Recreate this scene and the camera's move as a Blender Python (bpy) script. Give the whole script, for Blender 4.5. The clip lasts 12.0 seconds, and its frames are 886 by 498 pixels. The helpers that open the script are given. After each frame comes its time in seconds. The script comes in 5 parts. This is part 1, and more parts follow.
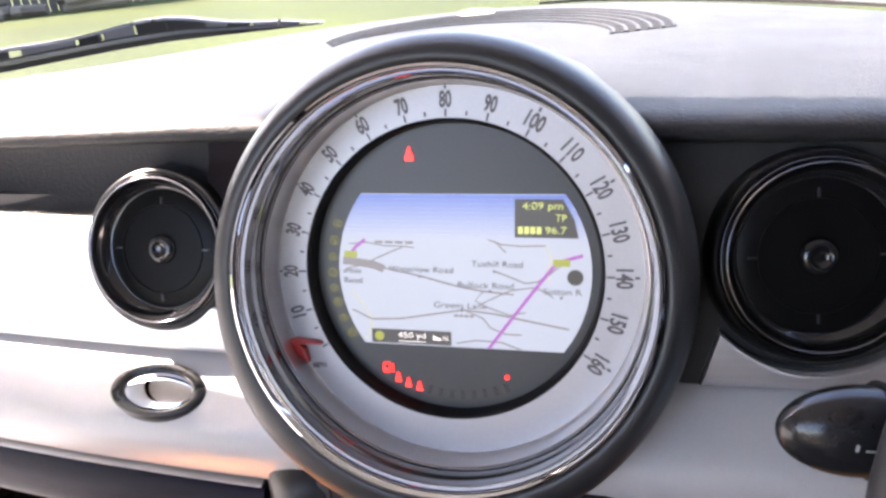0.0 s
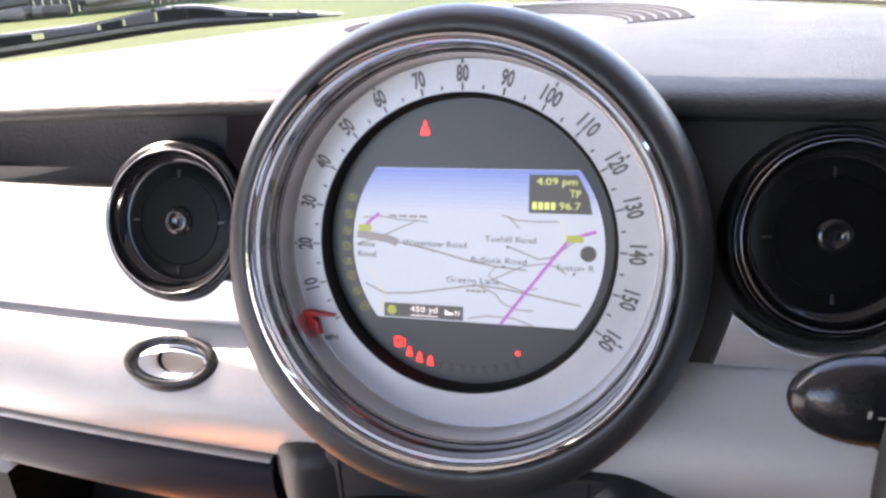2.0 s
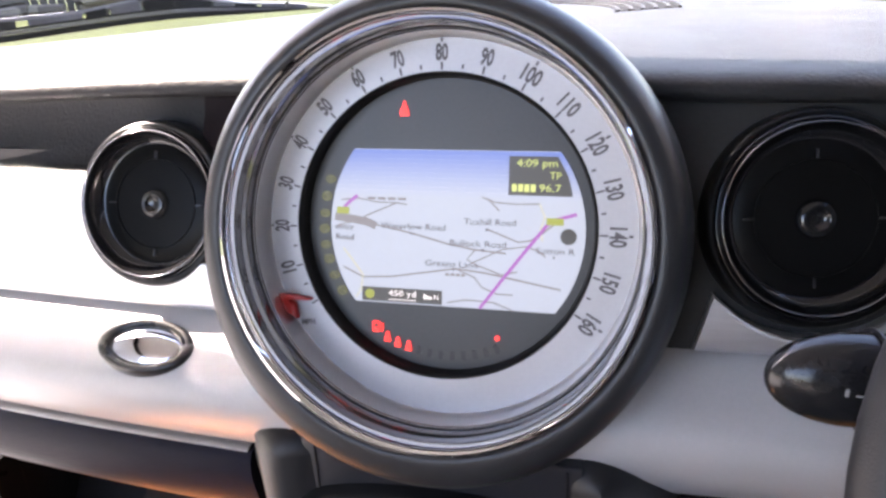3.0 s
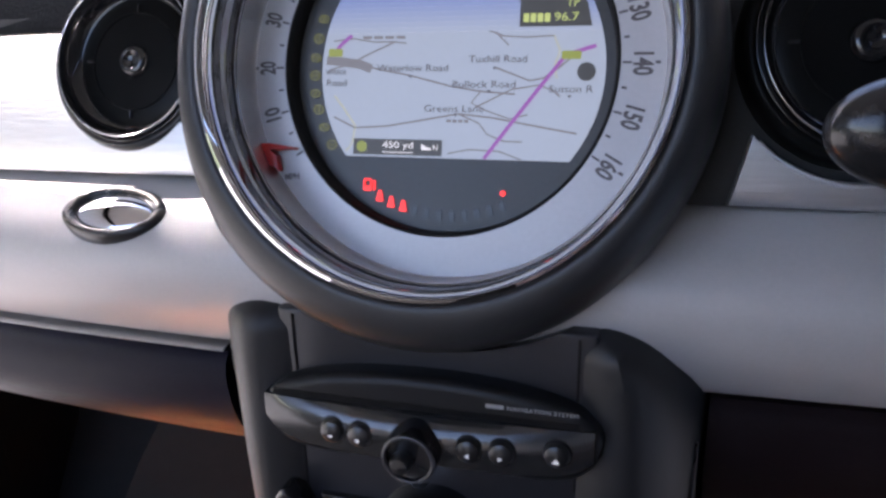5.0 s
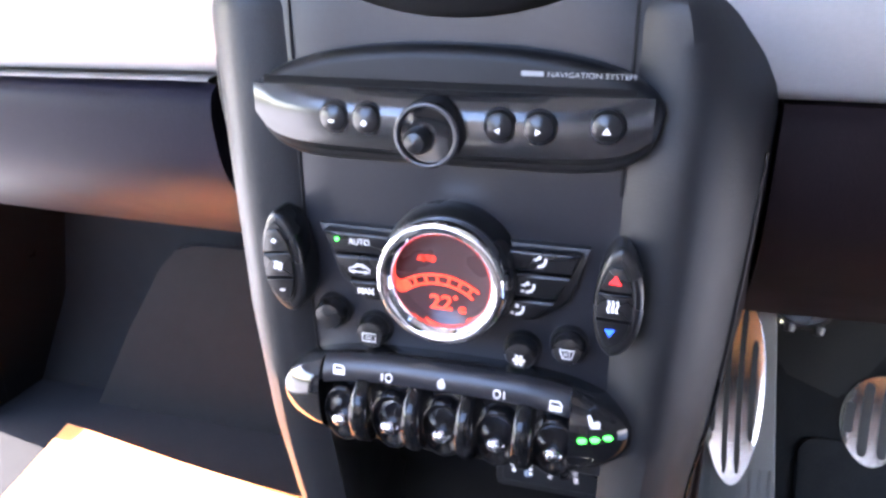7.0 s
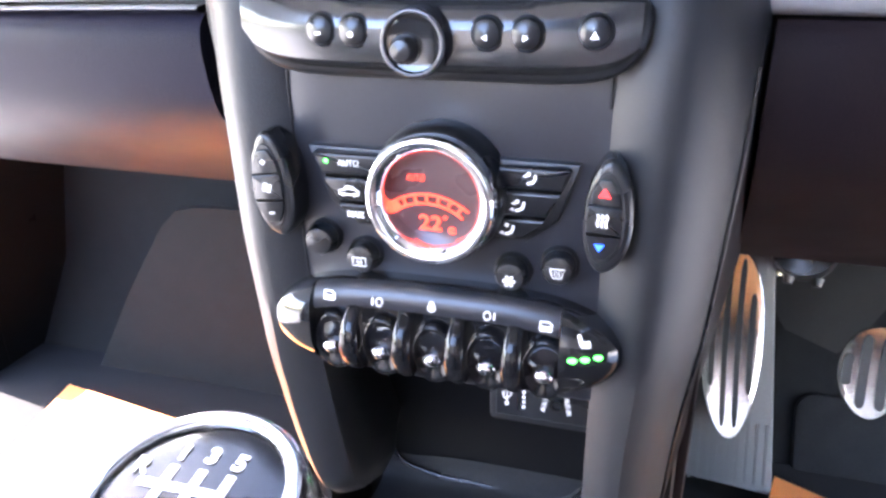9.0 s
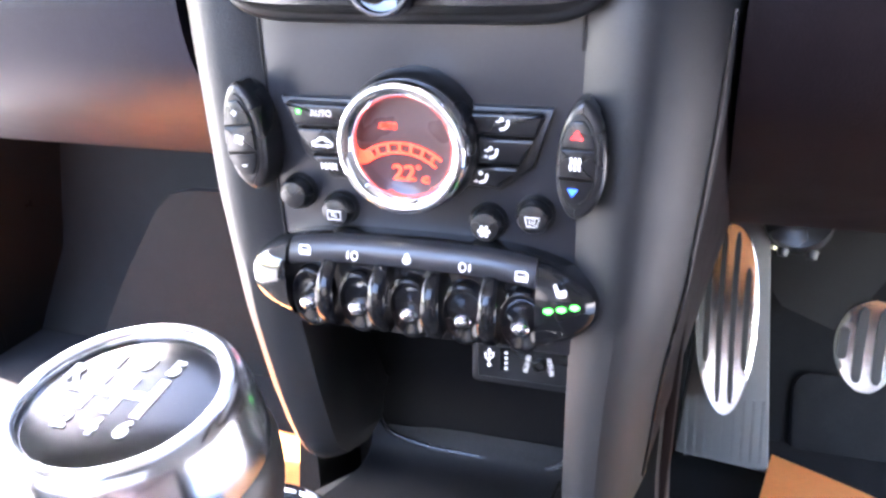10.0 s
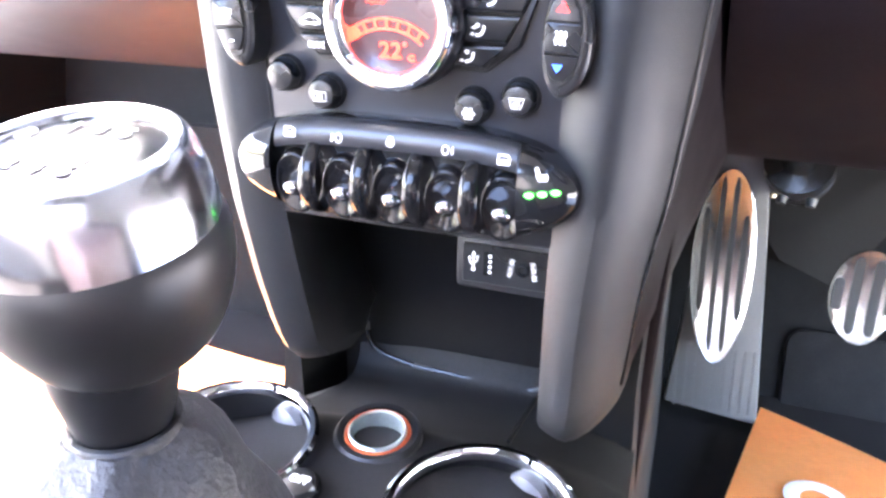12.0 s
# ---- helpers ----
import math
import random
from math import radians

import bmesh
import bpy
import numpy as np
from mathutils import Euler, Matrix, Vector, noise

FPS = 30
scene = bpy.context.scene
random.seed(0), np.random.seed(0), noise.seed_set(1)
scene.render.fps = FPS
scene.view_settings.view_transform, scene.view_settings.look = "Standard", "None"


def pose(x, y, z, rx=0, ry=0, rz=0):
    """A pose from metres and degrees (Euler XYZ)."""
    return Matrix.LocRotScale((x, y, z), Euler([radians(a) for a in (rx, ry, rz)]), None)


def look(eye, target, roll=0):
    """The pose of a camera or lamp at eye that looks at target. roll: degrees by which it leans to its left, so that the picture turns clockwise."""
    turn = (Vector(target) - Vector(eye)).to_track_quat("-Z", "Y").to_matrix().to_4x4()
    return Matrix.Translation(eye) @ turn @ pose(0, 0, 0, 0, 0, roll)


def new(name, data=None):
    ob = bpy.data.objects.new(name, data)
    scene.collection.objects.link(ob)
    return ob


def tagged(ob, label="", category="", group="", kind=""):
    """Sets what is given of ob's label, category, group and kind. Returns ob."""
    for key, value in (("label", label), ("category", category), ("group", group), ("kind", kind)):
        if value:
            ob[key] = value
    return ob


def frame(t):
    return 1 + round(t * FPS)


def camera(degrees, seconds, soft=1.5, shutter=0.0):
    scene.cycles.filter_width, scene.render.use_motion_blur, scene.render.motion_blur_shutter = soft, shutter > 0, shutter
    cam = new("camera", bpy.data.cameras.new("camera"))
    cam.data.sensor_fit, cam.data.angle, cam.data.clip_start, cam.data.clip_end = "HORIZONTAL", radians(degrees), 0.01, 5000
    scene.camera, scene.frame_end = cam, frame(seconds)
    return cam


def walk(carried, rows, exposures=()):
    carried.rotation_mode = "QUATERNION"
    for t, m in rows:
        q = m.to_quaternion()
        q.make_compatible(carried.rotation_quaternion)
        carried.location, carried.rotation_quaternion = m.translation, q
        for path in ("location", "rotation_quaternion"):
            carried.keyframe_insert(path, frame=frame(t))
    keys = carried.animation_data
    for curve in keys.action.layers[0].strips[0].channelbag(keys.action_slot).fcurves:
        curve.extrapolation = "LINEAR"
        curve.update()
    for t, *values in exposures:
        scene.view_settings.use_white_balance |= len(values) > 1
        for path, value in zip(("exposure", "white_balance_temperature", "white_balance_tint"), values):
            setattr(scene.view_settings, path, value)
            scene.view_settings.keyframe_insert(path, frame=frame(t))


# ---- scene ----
cam = camera(61.6, 12.0, soft=2.8)
METRES, EYE, TILT, LEAN, TURN = 0.39, 0.80, -24.0, 4.298, 12.592
ROWS = [
    (0.0, 0.0, 0.0, 0.0, -0.0, 0.0, 0.0),
    (0.5, -0.0112, -0.0103, -0.015, 0.22, -0.29, 0.02),
    (1.0, -0.0108, -0.022, -0.0324, 0.54, -0.23, -0.67),
    (1.5, -0.0091, -0.0186, -0.0392, 0.79, 0.31, -1.17),
    (2.0, -0.0028, -0.0047, -0.0439, 0.85, 0.57, -1.32),
    (2.5, 0.0073, 0.0053, -0.0474, 0.31, 0.46, -1.34),
    (4.5, 0.0582, 0.0748, -0.2428, 1.59, 4.21, -3.89),
    (5.0, 0.053, 0.138, -0.3138, 1.87, 4.97, -3.64),
    (5.5, 0.033, 0.187, -0.3949, 1.82, 4.38, -3.4),
    (6.0, 0.0165, 0.2596, -0.4906, 0.8, 3.33, -3.86),
    (6.5, 0.0277, 0.2874, -0.5523, 1.24, 2.15, -4.37),
    (7.0, 0.0443, 0.3028, -0.6022, 1.74, 1.99, -4.97),
    (7.5, 0.0546, 0.3156, -0.6394, 1.82, 1.26, -5.5),
    (9.5, 0.0778, 0.3108, -0.68, 2.31, 0.58, -4.58),
    (10.0, 0.1027, 0.3223, -0.7138, 2.56, 0.41, -4.46),
    (10.5, 0.1336, 0.3386, -0.7673, 2.17, -0.33, -5.44),
    (11.0, 0.1437, 0.3471, -0.7988, 2.36, -0.82, -5.98),
    (11.5, 0.1442, 0.3458, -0.8076, 2.33, -1.09, -6.22),
    (12.0, 0.1418, 0.3268, -0.8141, 3.24, -1.19, -6.94),
]
walk(cam, [(t, pose(0.079, -0.30, EYE, TILT, LEAN, TURN) @ pose(METRES * x, METRES * y, METRES * z, 90 + pitch, roll, yaw)) for t, x, y, z, yaw, pitch, roll in ROWS],
     exposures=[(0.0, 3.66, 7150, 23), (2.5, 3.62, 7150, 23), (4.5, 3.58, 7100, 25), (5.0, 2.94, 6500, 22), (5.5, 3.46, 6500, 22), (6.0, 3.98, 6300, 22), (7.0, 4.94, 6150, 22), (9.5, 5.56, 6350, 21), (10.5, 5.74, 6350, 21), (12.0, 6.16, 6550, 21)])

# ---- light ----
world = bpy.data.worlds.new("world")
scene.world = world
world.use_nodes = True
wn = world.node_tree.nodes
sky = wn.new("ShaderNodeTexSky")
sky.sky_type = "NISHITA"
sky.sun_disc = False
SUN_TO = Vector((-0.73, 0.12, 0.675)).normalized()
sky.sun_elevation = math.asin(SUN_TO.z)
sky.sun_rotation = math.atan2(SUN_TO.x, SUN_TO.y)
wn["Background"].inputs["Strength"].default_value = 0.13
world.node_tree.links.new(sky.outputs[0], wn["Background"].inputs["Color"])
sun_data = bpy.data.lights.new("sun", "SUN")
sun_data.energy, sun_data.angle, sun_data.color = 3.8, radians(0.5), (1.0, 0.95, 0.87)
sun = new("sun", sun_data)
sun.matrix_world = look((0, 0, 0), -SUN_TO)


# ---- materials ----
def material(name, color, rough=0.5, metal=0.0, vary=0.15, scale=60.0, bump=0.0, bump_scale=600.0, coat=0.0, stretch=(1, 1, 1), spec=0.5, emit=None, strength=0.0, stain=0.0):
    """A surface with grain at two scales, in metres of the object's own space."""
    mat = bpy.data.materials.new(name)
    mat.use_nodes = True
    nt = mat.node_tree
    b = nt.nodes["Principled BSDF"]
    b.inputs["Roughness"].default_value = rough
    b.inputs["Metallic"].default_value = metal
    b.inputs["Specular IOR Level"].default_value = spec
    b.inputs["Coat Weight"].default_value = coat
    b.inputs["Coat Roughness"].default_value = 0.05
    if emit:
        b.inputs["Emission Color"].default_value = (*emit, 1)
        b.inputs["Emission Strength"].default_value = strength
    tc = nt.nodes.new("ShaderNodeTexCoord")
    mp = nt.nodes.new("ShaderNodeMapping")
    mp.inputs["Scale"].default_value = stretch
    nt.links.new(tc.outputs["Object"], mp.inputs["Vector"])

    def noise_node(s, detail):
        n = nt.nodes.new("ShaderNodeTexNoise")
        n.inputs["Scale"].default_value = s
        n.inputs["Detail"].default_value = detail
        nt.links.new(mp.outputs[0], n.inputs["Vector"])
        return n
    fine, broad = noise_node(scale * 8, 4), noise_node(scale * 0.35, 3)
    mix = nt.nodes.new("ShaderNodeMath")
    mix.operation = "ADD"
    nt.links.new(fine.outputs["Fac"], mix.inputs[0])
    nt.links.new(broad.outputs["Fac"], mix.inputs[1])
    ramp = nt.nodes.new("ShaderNodeMapRange")
    ramp.inputs["From Min"].default_value, ramp.inputs["From Max"].default_value = 0.6, 1.4
    ramp.inputs["To Min"].default_value, ramp.inputs["To Max"].default_value = 1 - vary, 1 + vary
    nt.links.new(mix.outputs[0], ramp.inputs["Value"])
    mul = nt.nodes.new("ShaderNodeVectorMath")
    mul.operation = "SCALE"
    mul.inputs[0].default_value = color
    nt.links.new(ramp.outputs[0], mul.inputs["Scale"])
    nt.links.new(mul.outputs[0], b.inputs["Base Color"])
    rr = nt.nodes.new("ShaderNodeMapRange")
    rr.inputs["To Min"].default_value, rr.inputs["To Max"].default_value = max(0.0, rough * (1 - vary)), min(1.0, rough * (1 + vary))
    nt.links.new(broad.outputs["Fac"], rr.inputs["Value"])
    nt.links.new(rr.outputs[0], b.inputs["Roughness"])
    if bump:
        n = noise_node(bump_scale, 3)
        bp = nt.nodes.new("ShaderNodeBump")
        bp.inputs["Strength"].default_value = bump
        bp.inputs["Distance"].default_value = 0.6 / bump_scale
        nt.links.new(n.outputs["Fac"], bp.inputs["Height"])
        nt.links.new(bp.outputs[0], b.inputs["Normal"])
    return mat


vinyl = material("black grained vinyl", (0.022, 0.022, 0.0235), 0.52, vary=0.15, bump=0.55, bump_scale=520, spec=0.2)
lid_vinyl = material("black grained lid vinyl", (0.0095, 0.0090, 0.0165), 0.46, vary=0.15, bump=0.4, bump_scale=900, spec=0.05)
knee_black = material("dull black plastic", (0.0125, 0.0078, 0.0085), 0.5, vary=0.2, spec=0.08, bump=0.3, bump_scale=900)
# well_black: darker copy of tray_black, with the shade of hollows in its colour
well_black = material("black moulding darkened for recess shade", (0.0095, 0.0092, 0.0094), 0.7, vary=0.1, spec=0.06)
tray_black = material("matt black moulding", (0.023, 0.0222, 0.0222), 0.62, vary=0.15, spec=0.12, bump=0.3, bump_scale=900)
band_black = material("dull charcoal plastic", (0.028, 0.0272, 0.0265), 0.60, vary=0.15, bump=0.3, bump_scale=900, spec=0.25)
bezel_black = material("satin charcoal plastic", (0.020, 0.020, 0.0215), 0.40, vary=0.12, bump=0.15, bump_scale=1200, spec=0.45)
soft_chrome = material("softly polished chrome", (0.80, 0.80, 0.82), 0.16, metal=1.0, vary=0.05)
soft_black = material("soft black plastic", (0.009, 0.009, 0.010), 0.42, bump=0.3, bump_scale=900)
console_grey = material("dark grey grained plastic", (0.0120, 0.0120, 0.0135), 0.48, spec=0.42, bump=0.42, bump_scale=1300)
panel_grey = material("dark grey satin plastic", (0.0160, 0.0165, 0.0205), 0.32, spec=0.55, bump=0.04, bump_scale=1500)
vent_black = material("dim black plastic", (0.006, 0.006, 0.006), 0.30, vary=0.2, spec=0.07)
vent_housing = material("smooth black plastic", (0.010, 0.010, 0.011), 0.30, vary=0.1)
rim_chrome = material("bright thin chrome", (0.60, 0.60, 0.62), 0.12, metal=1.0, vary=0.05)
gloss_black = material("gloss black plastic", (0.010, 0.010, 0.011), 0.10, vary=0.1, coat=0.3)
disc_gloss = material("deep black lacquer", (0.002, 0.002, 0.002), 0.16, vary=0.1, spec=0.22)
nose_metal = material("dark polished lacquer", (0.55, 0.55, 0.58), 0.10, metal=1.0, vary=0.05)
toggle_black = material("black lacquered plastic", (0.006, 0.006, 0.007), 0.15, vary=0.1, spec=0.30)
stalk_black = material("semi-matt black plastic", (0.012, 0.012, 0.013), 0.20, vary=0.1, spec=0.45)
rim_matt = material("matt black plastic", (0.016, 0.0155, 0.0155), 0.6, vary=0.1, spec=0.12)
satin_black = material("satin black plastic", (0.011, 0.011, 0.012), 0.28, vary=0.2)
bulb_black = material("matt black plastic", (0.012, 0.011, 0.011), 0.40, vary=0.15)
strip_lacquer = material("black metallic lacquer", (0.072, 0.072, 0.073), 0.20, metal=0.75, vary=0.06)
hood_black = material("smooth black plastic", (0.009, 0.009, 0.010), 0.40, vary=0.1, spec=0.22)
dark_metal = material("dark metallic lacquer", (0.07, 0.07, 0.075), 0.28, metal=0.6)
chrome = material("chrome", (0.82, 0.82, 0.84), 0.05, metal=1.0, vary=0.04)
wall_chrome = material("satin chrome", (0.68, 0.665, 0.66), 0.30, metal=1.0, vary=0.06)
black_chrome = material("blackened chrome", (0.085, 0.083, 0.083), 0.14, metal=1.0, vary=0.06)
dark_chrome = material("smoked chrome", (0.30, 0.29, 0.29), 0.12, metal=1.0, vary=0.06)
brushed = material("brushed alloy", (0.78, 0.78, 0.79), 0.42, metal=1.0, vary=0.10, scale=50, bump=0.25, bump_scale=500, stretch=(0.02, 1, 1))
silver_paint = material("warm grey satin lacquer", (0.43, 0.415, 0.405), 0.38, vary=0.05, bump=0.08, bump_scale=1400)
scale_silver = material("pale silver dial face", (0.42, 0.40, 0.40), 0.40, metal=0.35, vary=0.05)
print_dark = material("dark grey print", (0.085, 0.075, 0.075), 0.55)
print_grey = material("dull white print", (0.34, 0.34, 0.34), 0.5, spec=0.2)
# white print with a slight added glow that keeps the symbols bright
print_white_glow = material("white print", (0.75, 0.75, 0.75), 0.5, emit=(0.8, 0.8, 0.85), strength=0.02)
needle_red = material("red needle lacquer", (0.45, 0.03, 0.025), 0.3)
disc_black = material("smoked display lens", (0.040, 0.038, 0.036), 0.40, vary=0.1)
# carpet: darker copy of carpet_light, carrying the shade deep in the footwells
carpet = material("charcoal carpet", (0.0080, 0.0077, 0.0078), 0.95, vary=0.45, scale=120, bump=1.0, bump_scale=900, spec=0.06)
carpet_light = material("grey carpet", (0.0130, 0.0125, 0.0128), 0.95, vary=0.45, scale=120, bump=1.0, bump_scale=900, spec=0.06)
gripper_grey = material("pale grey soft plastic", (0.10, 0.10, 0.11), 0.4, vary=0.05)
wiper_grey = material("weathered black steel", (0.16, 0.16, 0.175), 0.45, vary=0.25)
arm_grey = material("grey painted metal", (0.30, 0.30, 0.32), 0.4)
rubber = material("black rubber", (0.020, 0.020, 0.021), 0.6, bump=0.3)
steel = material("brushed stainless steel", (0.82, 0.80, 0.77), 0.17, metal=1.0, vary=0.12, scale=60, bump=0.15, bump_scale=700, stretch=(1, 1, 0.05))
paper = material("orange paper", (0.95, 0.385, 0.105), 0.7, vary=0.05, scale=20, bump=0.2, bump_scale=60)
paper_white = material("white print on paper", (0.80, 0.78, 0.75), 0.7, vary=0.03)
ribbed = material("dark grey ribbed plastic", (0.085, 0.083, 0.086), 0.45, vary=0.15)
rear_leather = material("dusky red-grey leather", (0.11, 0.075, 0.073), 0.5, vary=0.2, bump=0.4, bump_scale=300)
leather = material("black boot leather", (0.040, 0.039, 0.040), 0.5, vary=0.25, bump=0.6, bump_scale=350)
trim_cloth = material("grey headlining", (0.42, 0.41, 0.40), 0.9, vary=0.08)
shell_dark = material("dark closing wall", (0.06, 0.058, 0.058), 0.6, vary=0.2)
shell_mid = material("grey cabin trim", (0.52, 0.505, 0.50), 0.6, vary=0.15)
shell_pale = material("pale grey cloth", (0.62, 0.60, 0.59), 0.8, vary=0.12)
socket_metal = material("zinc socket lining", (0.55, 0.62, 0.60), 0.3, metal=0.8, vary=0.15)
grass = material("sunlit grass", (0.050, 0.062, 0.025), 0.9, vary=0.5, scale=1.2, bump=0.5, bump_scale=30, spec=0.04)
concrete = material("pale concrete", (0.30, 0.29, 0.275), 0.85, vary=0.2, scale=3, bump=0.3, bump_scale=60, spec=0.2)
log_wood = material("pale cut wood", (0.12, 0.10, 0.075), 0.8, vary=0.4, scale=6)
fence_wood = material("weathered fence wood", (0.05, 0.040, 0.030), 0.8, vary=0.4, scale=6)
hedge = material("hedge leaves", (0.05, 0.075, 0.025), 0.7, vary=0.5, scale=10)


def glow(name, color, strength):
    return material(name, tuple(0.3 * c for c in color), 0.4, vary=0.03, emit=color, strength=strength)


lamp_red = glow("red lamp", (1.0, 0.03, 0.02), 0.24)
lcd_red = glow("red display segments", (1.0, 0.05, 0.02), 0.17)
lcd_back = material("dark brown display glass", (0.050, 0.037, 0.036), 0.28, vary=0.1, spec=0.6, emit=(0.6, 0.05, 0.04), strength=0.0026)
lamp_green = glow("green lamp", (0.05, 1.0, 0.08), 0.25)
lamp_blue = glow("blue mark", (0.03, 0.12, 1.0), 0.15)
mark_red = glow("red mark", (1.0, 0.03, 0.03), 0.12)
screen_land = glow("screen land", (0.37, 0.435, 0.52), 0.106)
map_grey = glow("map road grey", (0.16, 0.16, 0.17), 0.135)
map_dark = glow("map lettering", (0.05, 0.05, 0.06), 0.135)
map_magenta = glow("map route magenta", (0.30, 0.09, 0.37), 0.110)
map_olive = glow("map minor road", (0.40, 0.42, 0.30), 0.135)
map_green = glow("map sign green", (0.22, 0.26, 0.04), 0.135)
map_box = glow("screen info box", (0.045, 0.045, 0.04), 0.113)
map_yellow = glow("screen yellow lettering", (0.50, 0.60, 0.18), 0.115)
map_white = glow("screen white lettering", (0.7, 0.7, 0.7), 0.150)
icon_olive = glow("warning symbol olive", (0.16, 0.17, 0.05), 0.113)

glass = bpy.data.materials.new("clear glass")
glass.use_nodes = True
gb = glass.node_tree.nodes["Principled BSDF"]
gb.inputs["Transmission Weight"].default_value = 1.0
gb.inputs["Roughness"].default_value = 0.0
gb.inputs["IOR"].default_value = 1.05


# ---- mesh helpers ----
def finish(name, bm, mat, sharp=38):
    bmesh.ops.recalc_face_normals(bm, faces=bm.faces)
    for e in bm.edges:
        if len(e.link_faces) == 2 and e.calc_face_angle(0) > radians(sharp):
            e.smooth = False
    for f in bm.faces:
        f.smooth = True
    me = bpy.data.meshes.new(name)
    bm.to_mesh(me)
    bm.free()
    me.materials.append(mat)
    return me


def part(name, bm, mat, parent=None, label="", m=None, sharp=38):
    ob = new(name, finish(name, bm, mat, sharp))
    if parent:
        ob.parent = parent
    if m is not None:
        ob.matrix_basis = m
    if label:
        tagged(ob, label)
    return ob


def thing(name, m, label, category, group="", kind=""):
    ob = new(name)
    ob.empty_display_size = 0.02
    ob.matrix_basis = m
    return tagged(ob, label, category, group, kind)


def loft(rings, closed=True, cap0=True, cap1=True):
    """A skin over rings of equally many points."""
    bm = bmesh.new()
    vs = [[bm.verts.new(p) for p in r] for r in rings]
    n = len(rings[0])
    for a, b in zip(vs, vs[1:]):
        for i in range(n if closed else n - 1):
            j = (i + 1) % n
            try:
                bm.faces.new((a[i], a[j], b[j], b[i]))
            except ValueError:
                pass
    if cap0:
        bm.faces.new(vs[0][::-1])
    if cap1:
        bm.faces.new(vs[-1])
    bmesh.ops.remove_doubles(bm, verts=bm.verts, dist=1e-6)
    return bm


def lathe(profile, seg=64, cap0=False, cap1=False, squash=(1, 1), arc=(0, 360)):
    """Turns (radius, height) points round z."""
    full = arc[1] - arc[0] >= 360
    k = seg if full else seg + 1
    ang = [radians(arc[0] + (arc[1] - arc[0]) * i / seg) for i in range(k)]
    rings = [[(max(r, 1e-5) * math.cos(a) * squash[0], max(r, 1e-5) * math.sin(a) * squash[1], z) for a in ang] for r, z in profile]
    return loft(rings, full, cap0, cap1)


def ring_profile(r0, r1, z0, z1, round_=0.3, n=6):
    """A closed, rounded box section between two radii and heights."""
    cr, cz = (r0 + r1) / 2, (z0 + z1) / 2
    pts = []
    for i in range(n * 4 + 1):
        a = 2 * math.pi * i / (n * 4)
        c, s = math.cos(a), math.sin(a)
        pts.append((cr + (r1 - r0) / 2 * math.copysign(abs(c) ** round_, c), cz + (z1 - z0) / 2 * math.copysign(abs(s) ** round_, s)))
    return pts


def prism(outline, z0, z1, bevel=0.0, seg=2, top_only=True):
    """An outline in x, y raised from z0 to z1, its upper rim rounded."""
    n = len(outline)
    cx, cy = sum(p[0] for p in outline) / n, sum(p[1] for p in outline) / n
    rings = [[(x, y, z0) for x, y in outline]]
    if bevel:
        for i in range(seg + 1):
            a = math.pi / 2 * i / seg
            inset, z = bevel * (1 - math.cos(a)), z1 - bevel + bevel * math.sin(a)
            ring = []
            for k in range(n):
                px, py = outline[k - 1]
                qx, qy = outline[(k + 1) % n]
                tx, ty = qx - px, qy - py
                L = math.hypot(tx, ty) or 1
                x, y = outline[k]
                nx, ny = -ty / L, tx / L
                if area(outline) < 0:
                    nx, ny = -nx, -ny
                ring.append((x + nx * inset, y + ny * inset, z))
            rings.append(ring)
    else:
        rings.append([(x, y, z1) for x, y in outline])
    return loft(rings)


def area(o):
    return sum(o[i - 1][0] * o[i][1] - o[i][0] * o[i - 1][1] for i in range(len(o))) / 2


def rrect(w, h, r, n=5, cx=0.0, cy=0.0):
    pts = []
    for k, (sx, sy) in enumerate(((1, 1), (-1, 1), (-1, -1), (1, -1))):
        for i in range(n + 1):
            a = radians(90 * k + 90 * i / n)
            pts.append((cx + sx * (w / 2 - r) + r * math.cos(a), cy + sy * (h / 2 - r) + r * math.sin(a)))
    return pts


def oval(w, h, n=32, cx=0.0, cy=0.0, p=1.0):
    f = lambda v: math.copysign(abs(v) ** p, v)
    return [(cx + w / 2 * f(math.cos(2 * math.pi * i / n)), cy + h / 2 * f(math.sin(2 * math.pi * i / n))) for i in range(n)]


def tube(path, radius, n=10, flat=1.0):
    """A round bar along a path; radius: one number or one for each point."""
    pts = [Vector(p) for p in path]
    rad = radius if isinstance(radius, (list, tuple)) else [radius] * len(pts)
    rings = []
    side = None
    for i, p in enumerate(pts):
        d = (pts[min(i + 1, len(pts) - 1)] - pts[max(i - 1, 0)]).normalized()
        ref = side if side is not None else (Vector((0, 0, 1)) if abs(d.z) < 0.9 else Vector((1, 0, 0)))
        u = (ref - d * ref.dot(d)).normalized()
        side = u
        v = d.cross(u)
        rings.append([tuple(p + (u * math.cos(2 * math.pi * k / n) * flat + v * math.sin(2 * math.pi * k / n)) * rad[i]) for k in range(n)])
    return loft(rings)


def line_strip(pts, w, z=0.0, t=0.0002):
    """A flat line of width w through 2D points, t thick."""
    P = [Vector(p) for p in pts]
    left, right = [], []
    for i, p in enumerate(P):
        d = (P[min(i + 1, len(P) - 1)] - P[max(i - 1, 0)]).normalized()
        nrm = Vector((-d.y, d.x)) * w / 2
        left.append(tuple(p + nrm))
        right.append(tuple(p - nrm))
    rings = [[(l[0], l[1], z), (r[0], r[1], z), (r[0], r[1], z + t), (l[0], l[1], z + t)] for l, r in zip(left, right)]
    return loft(rings)


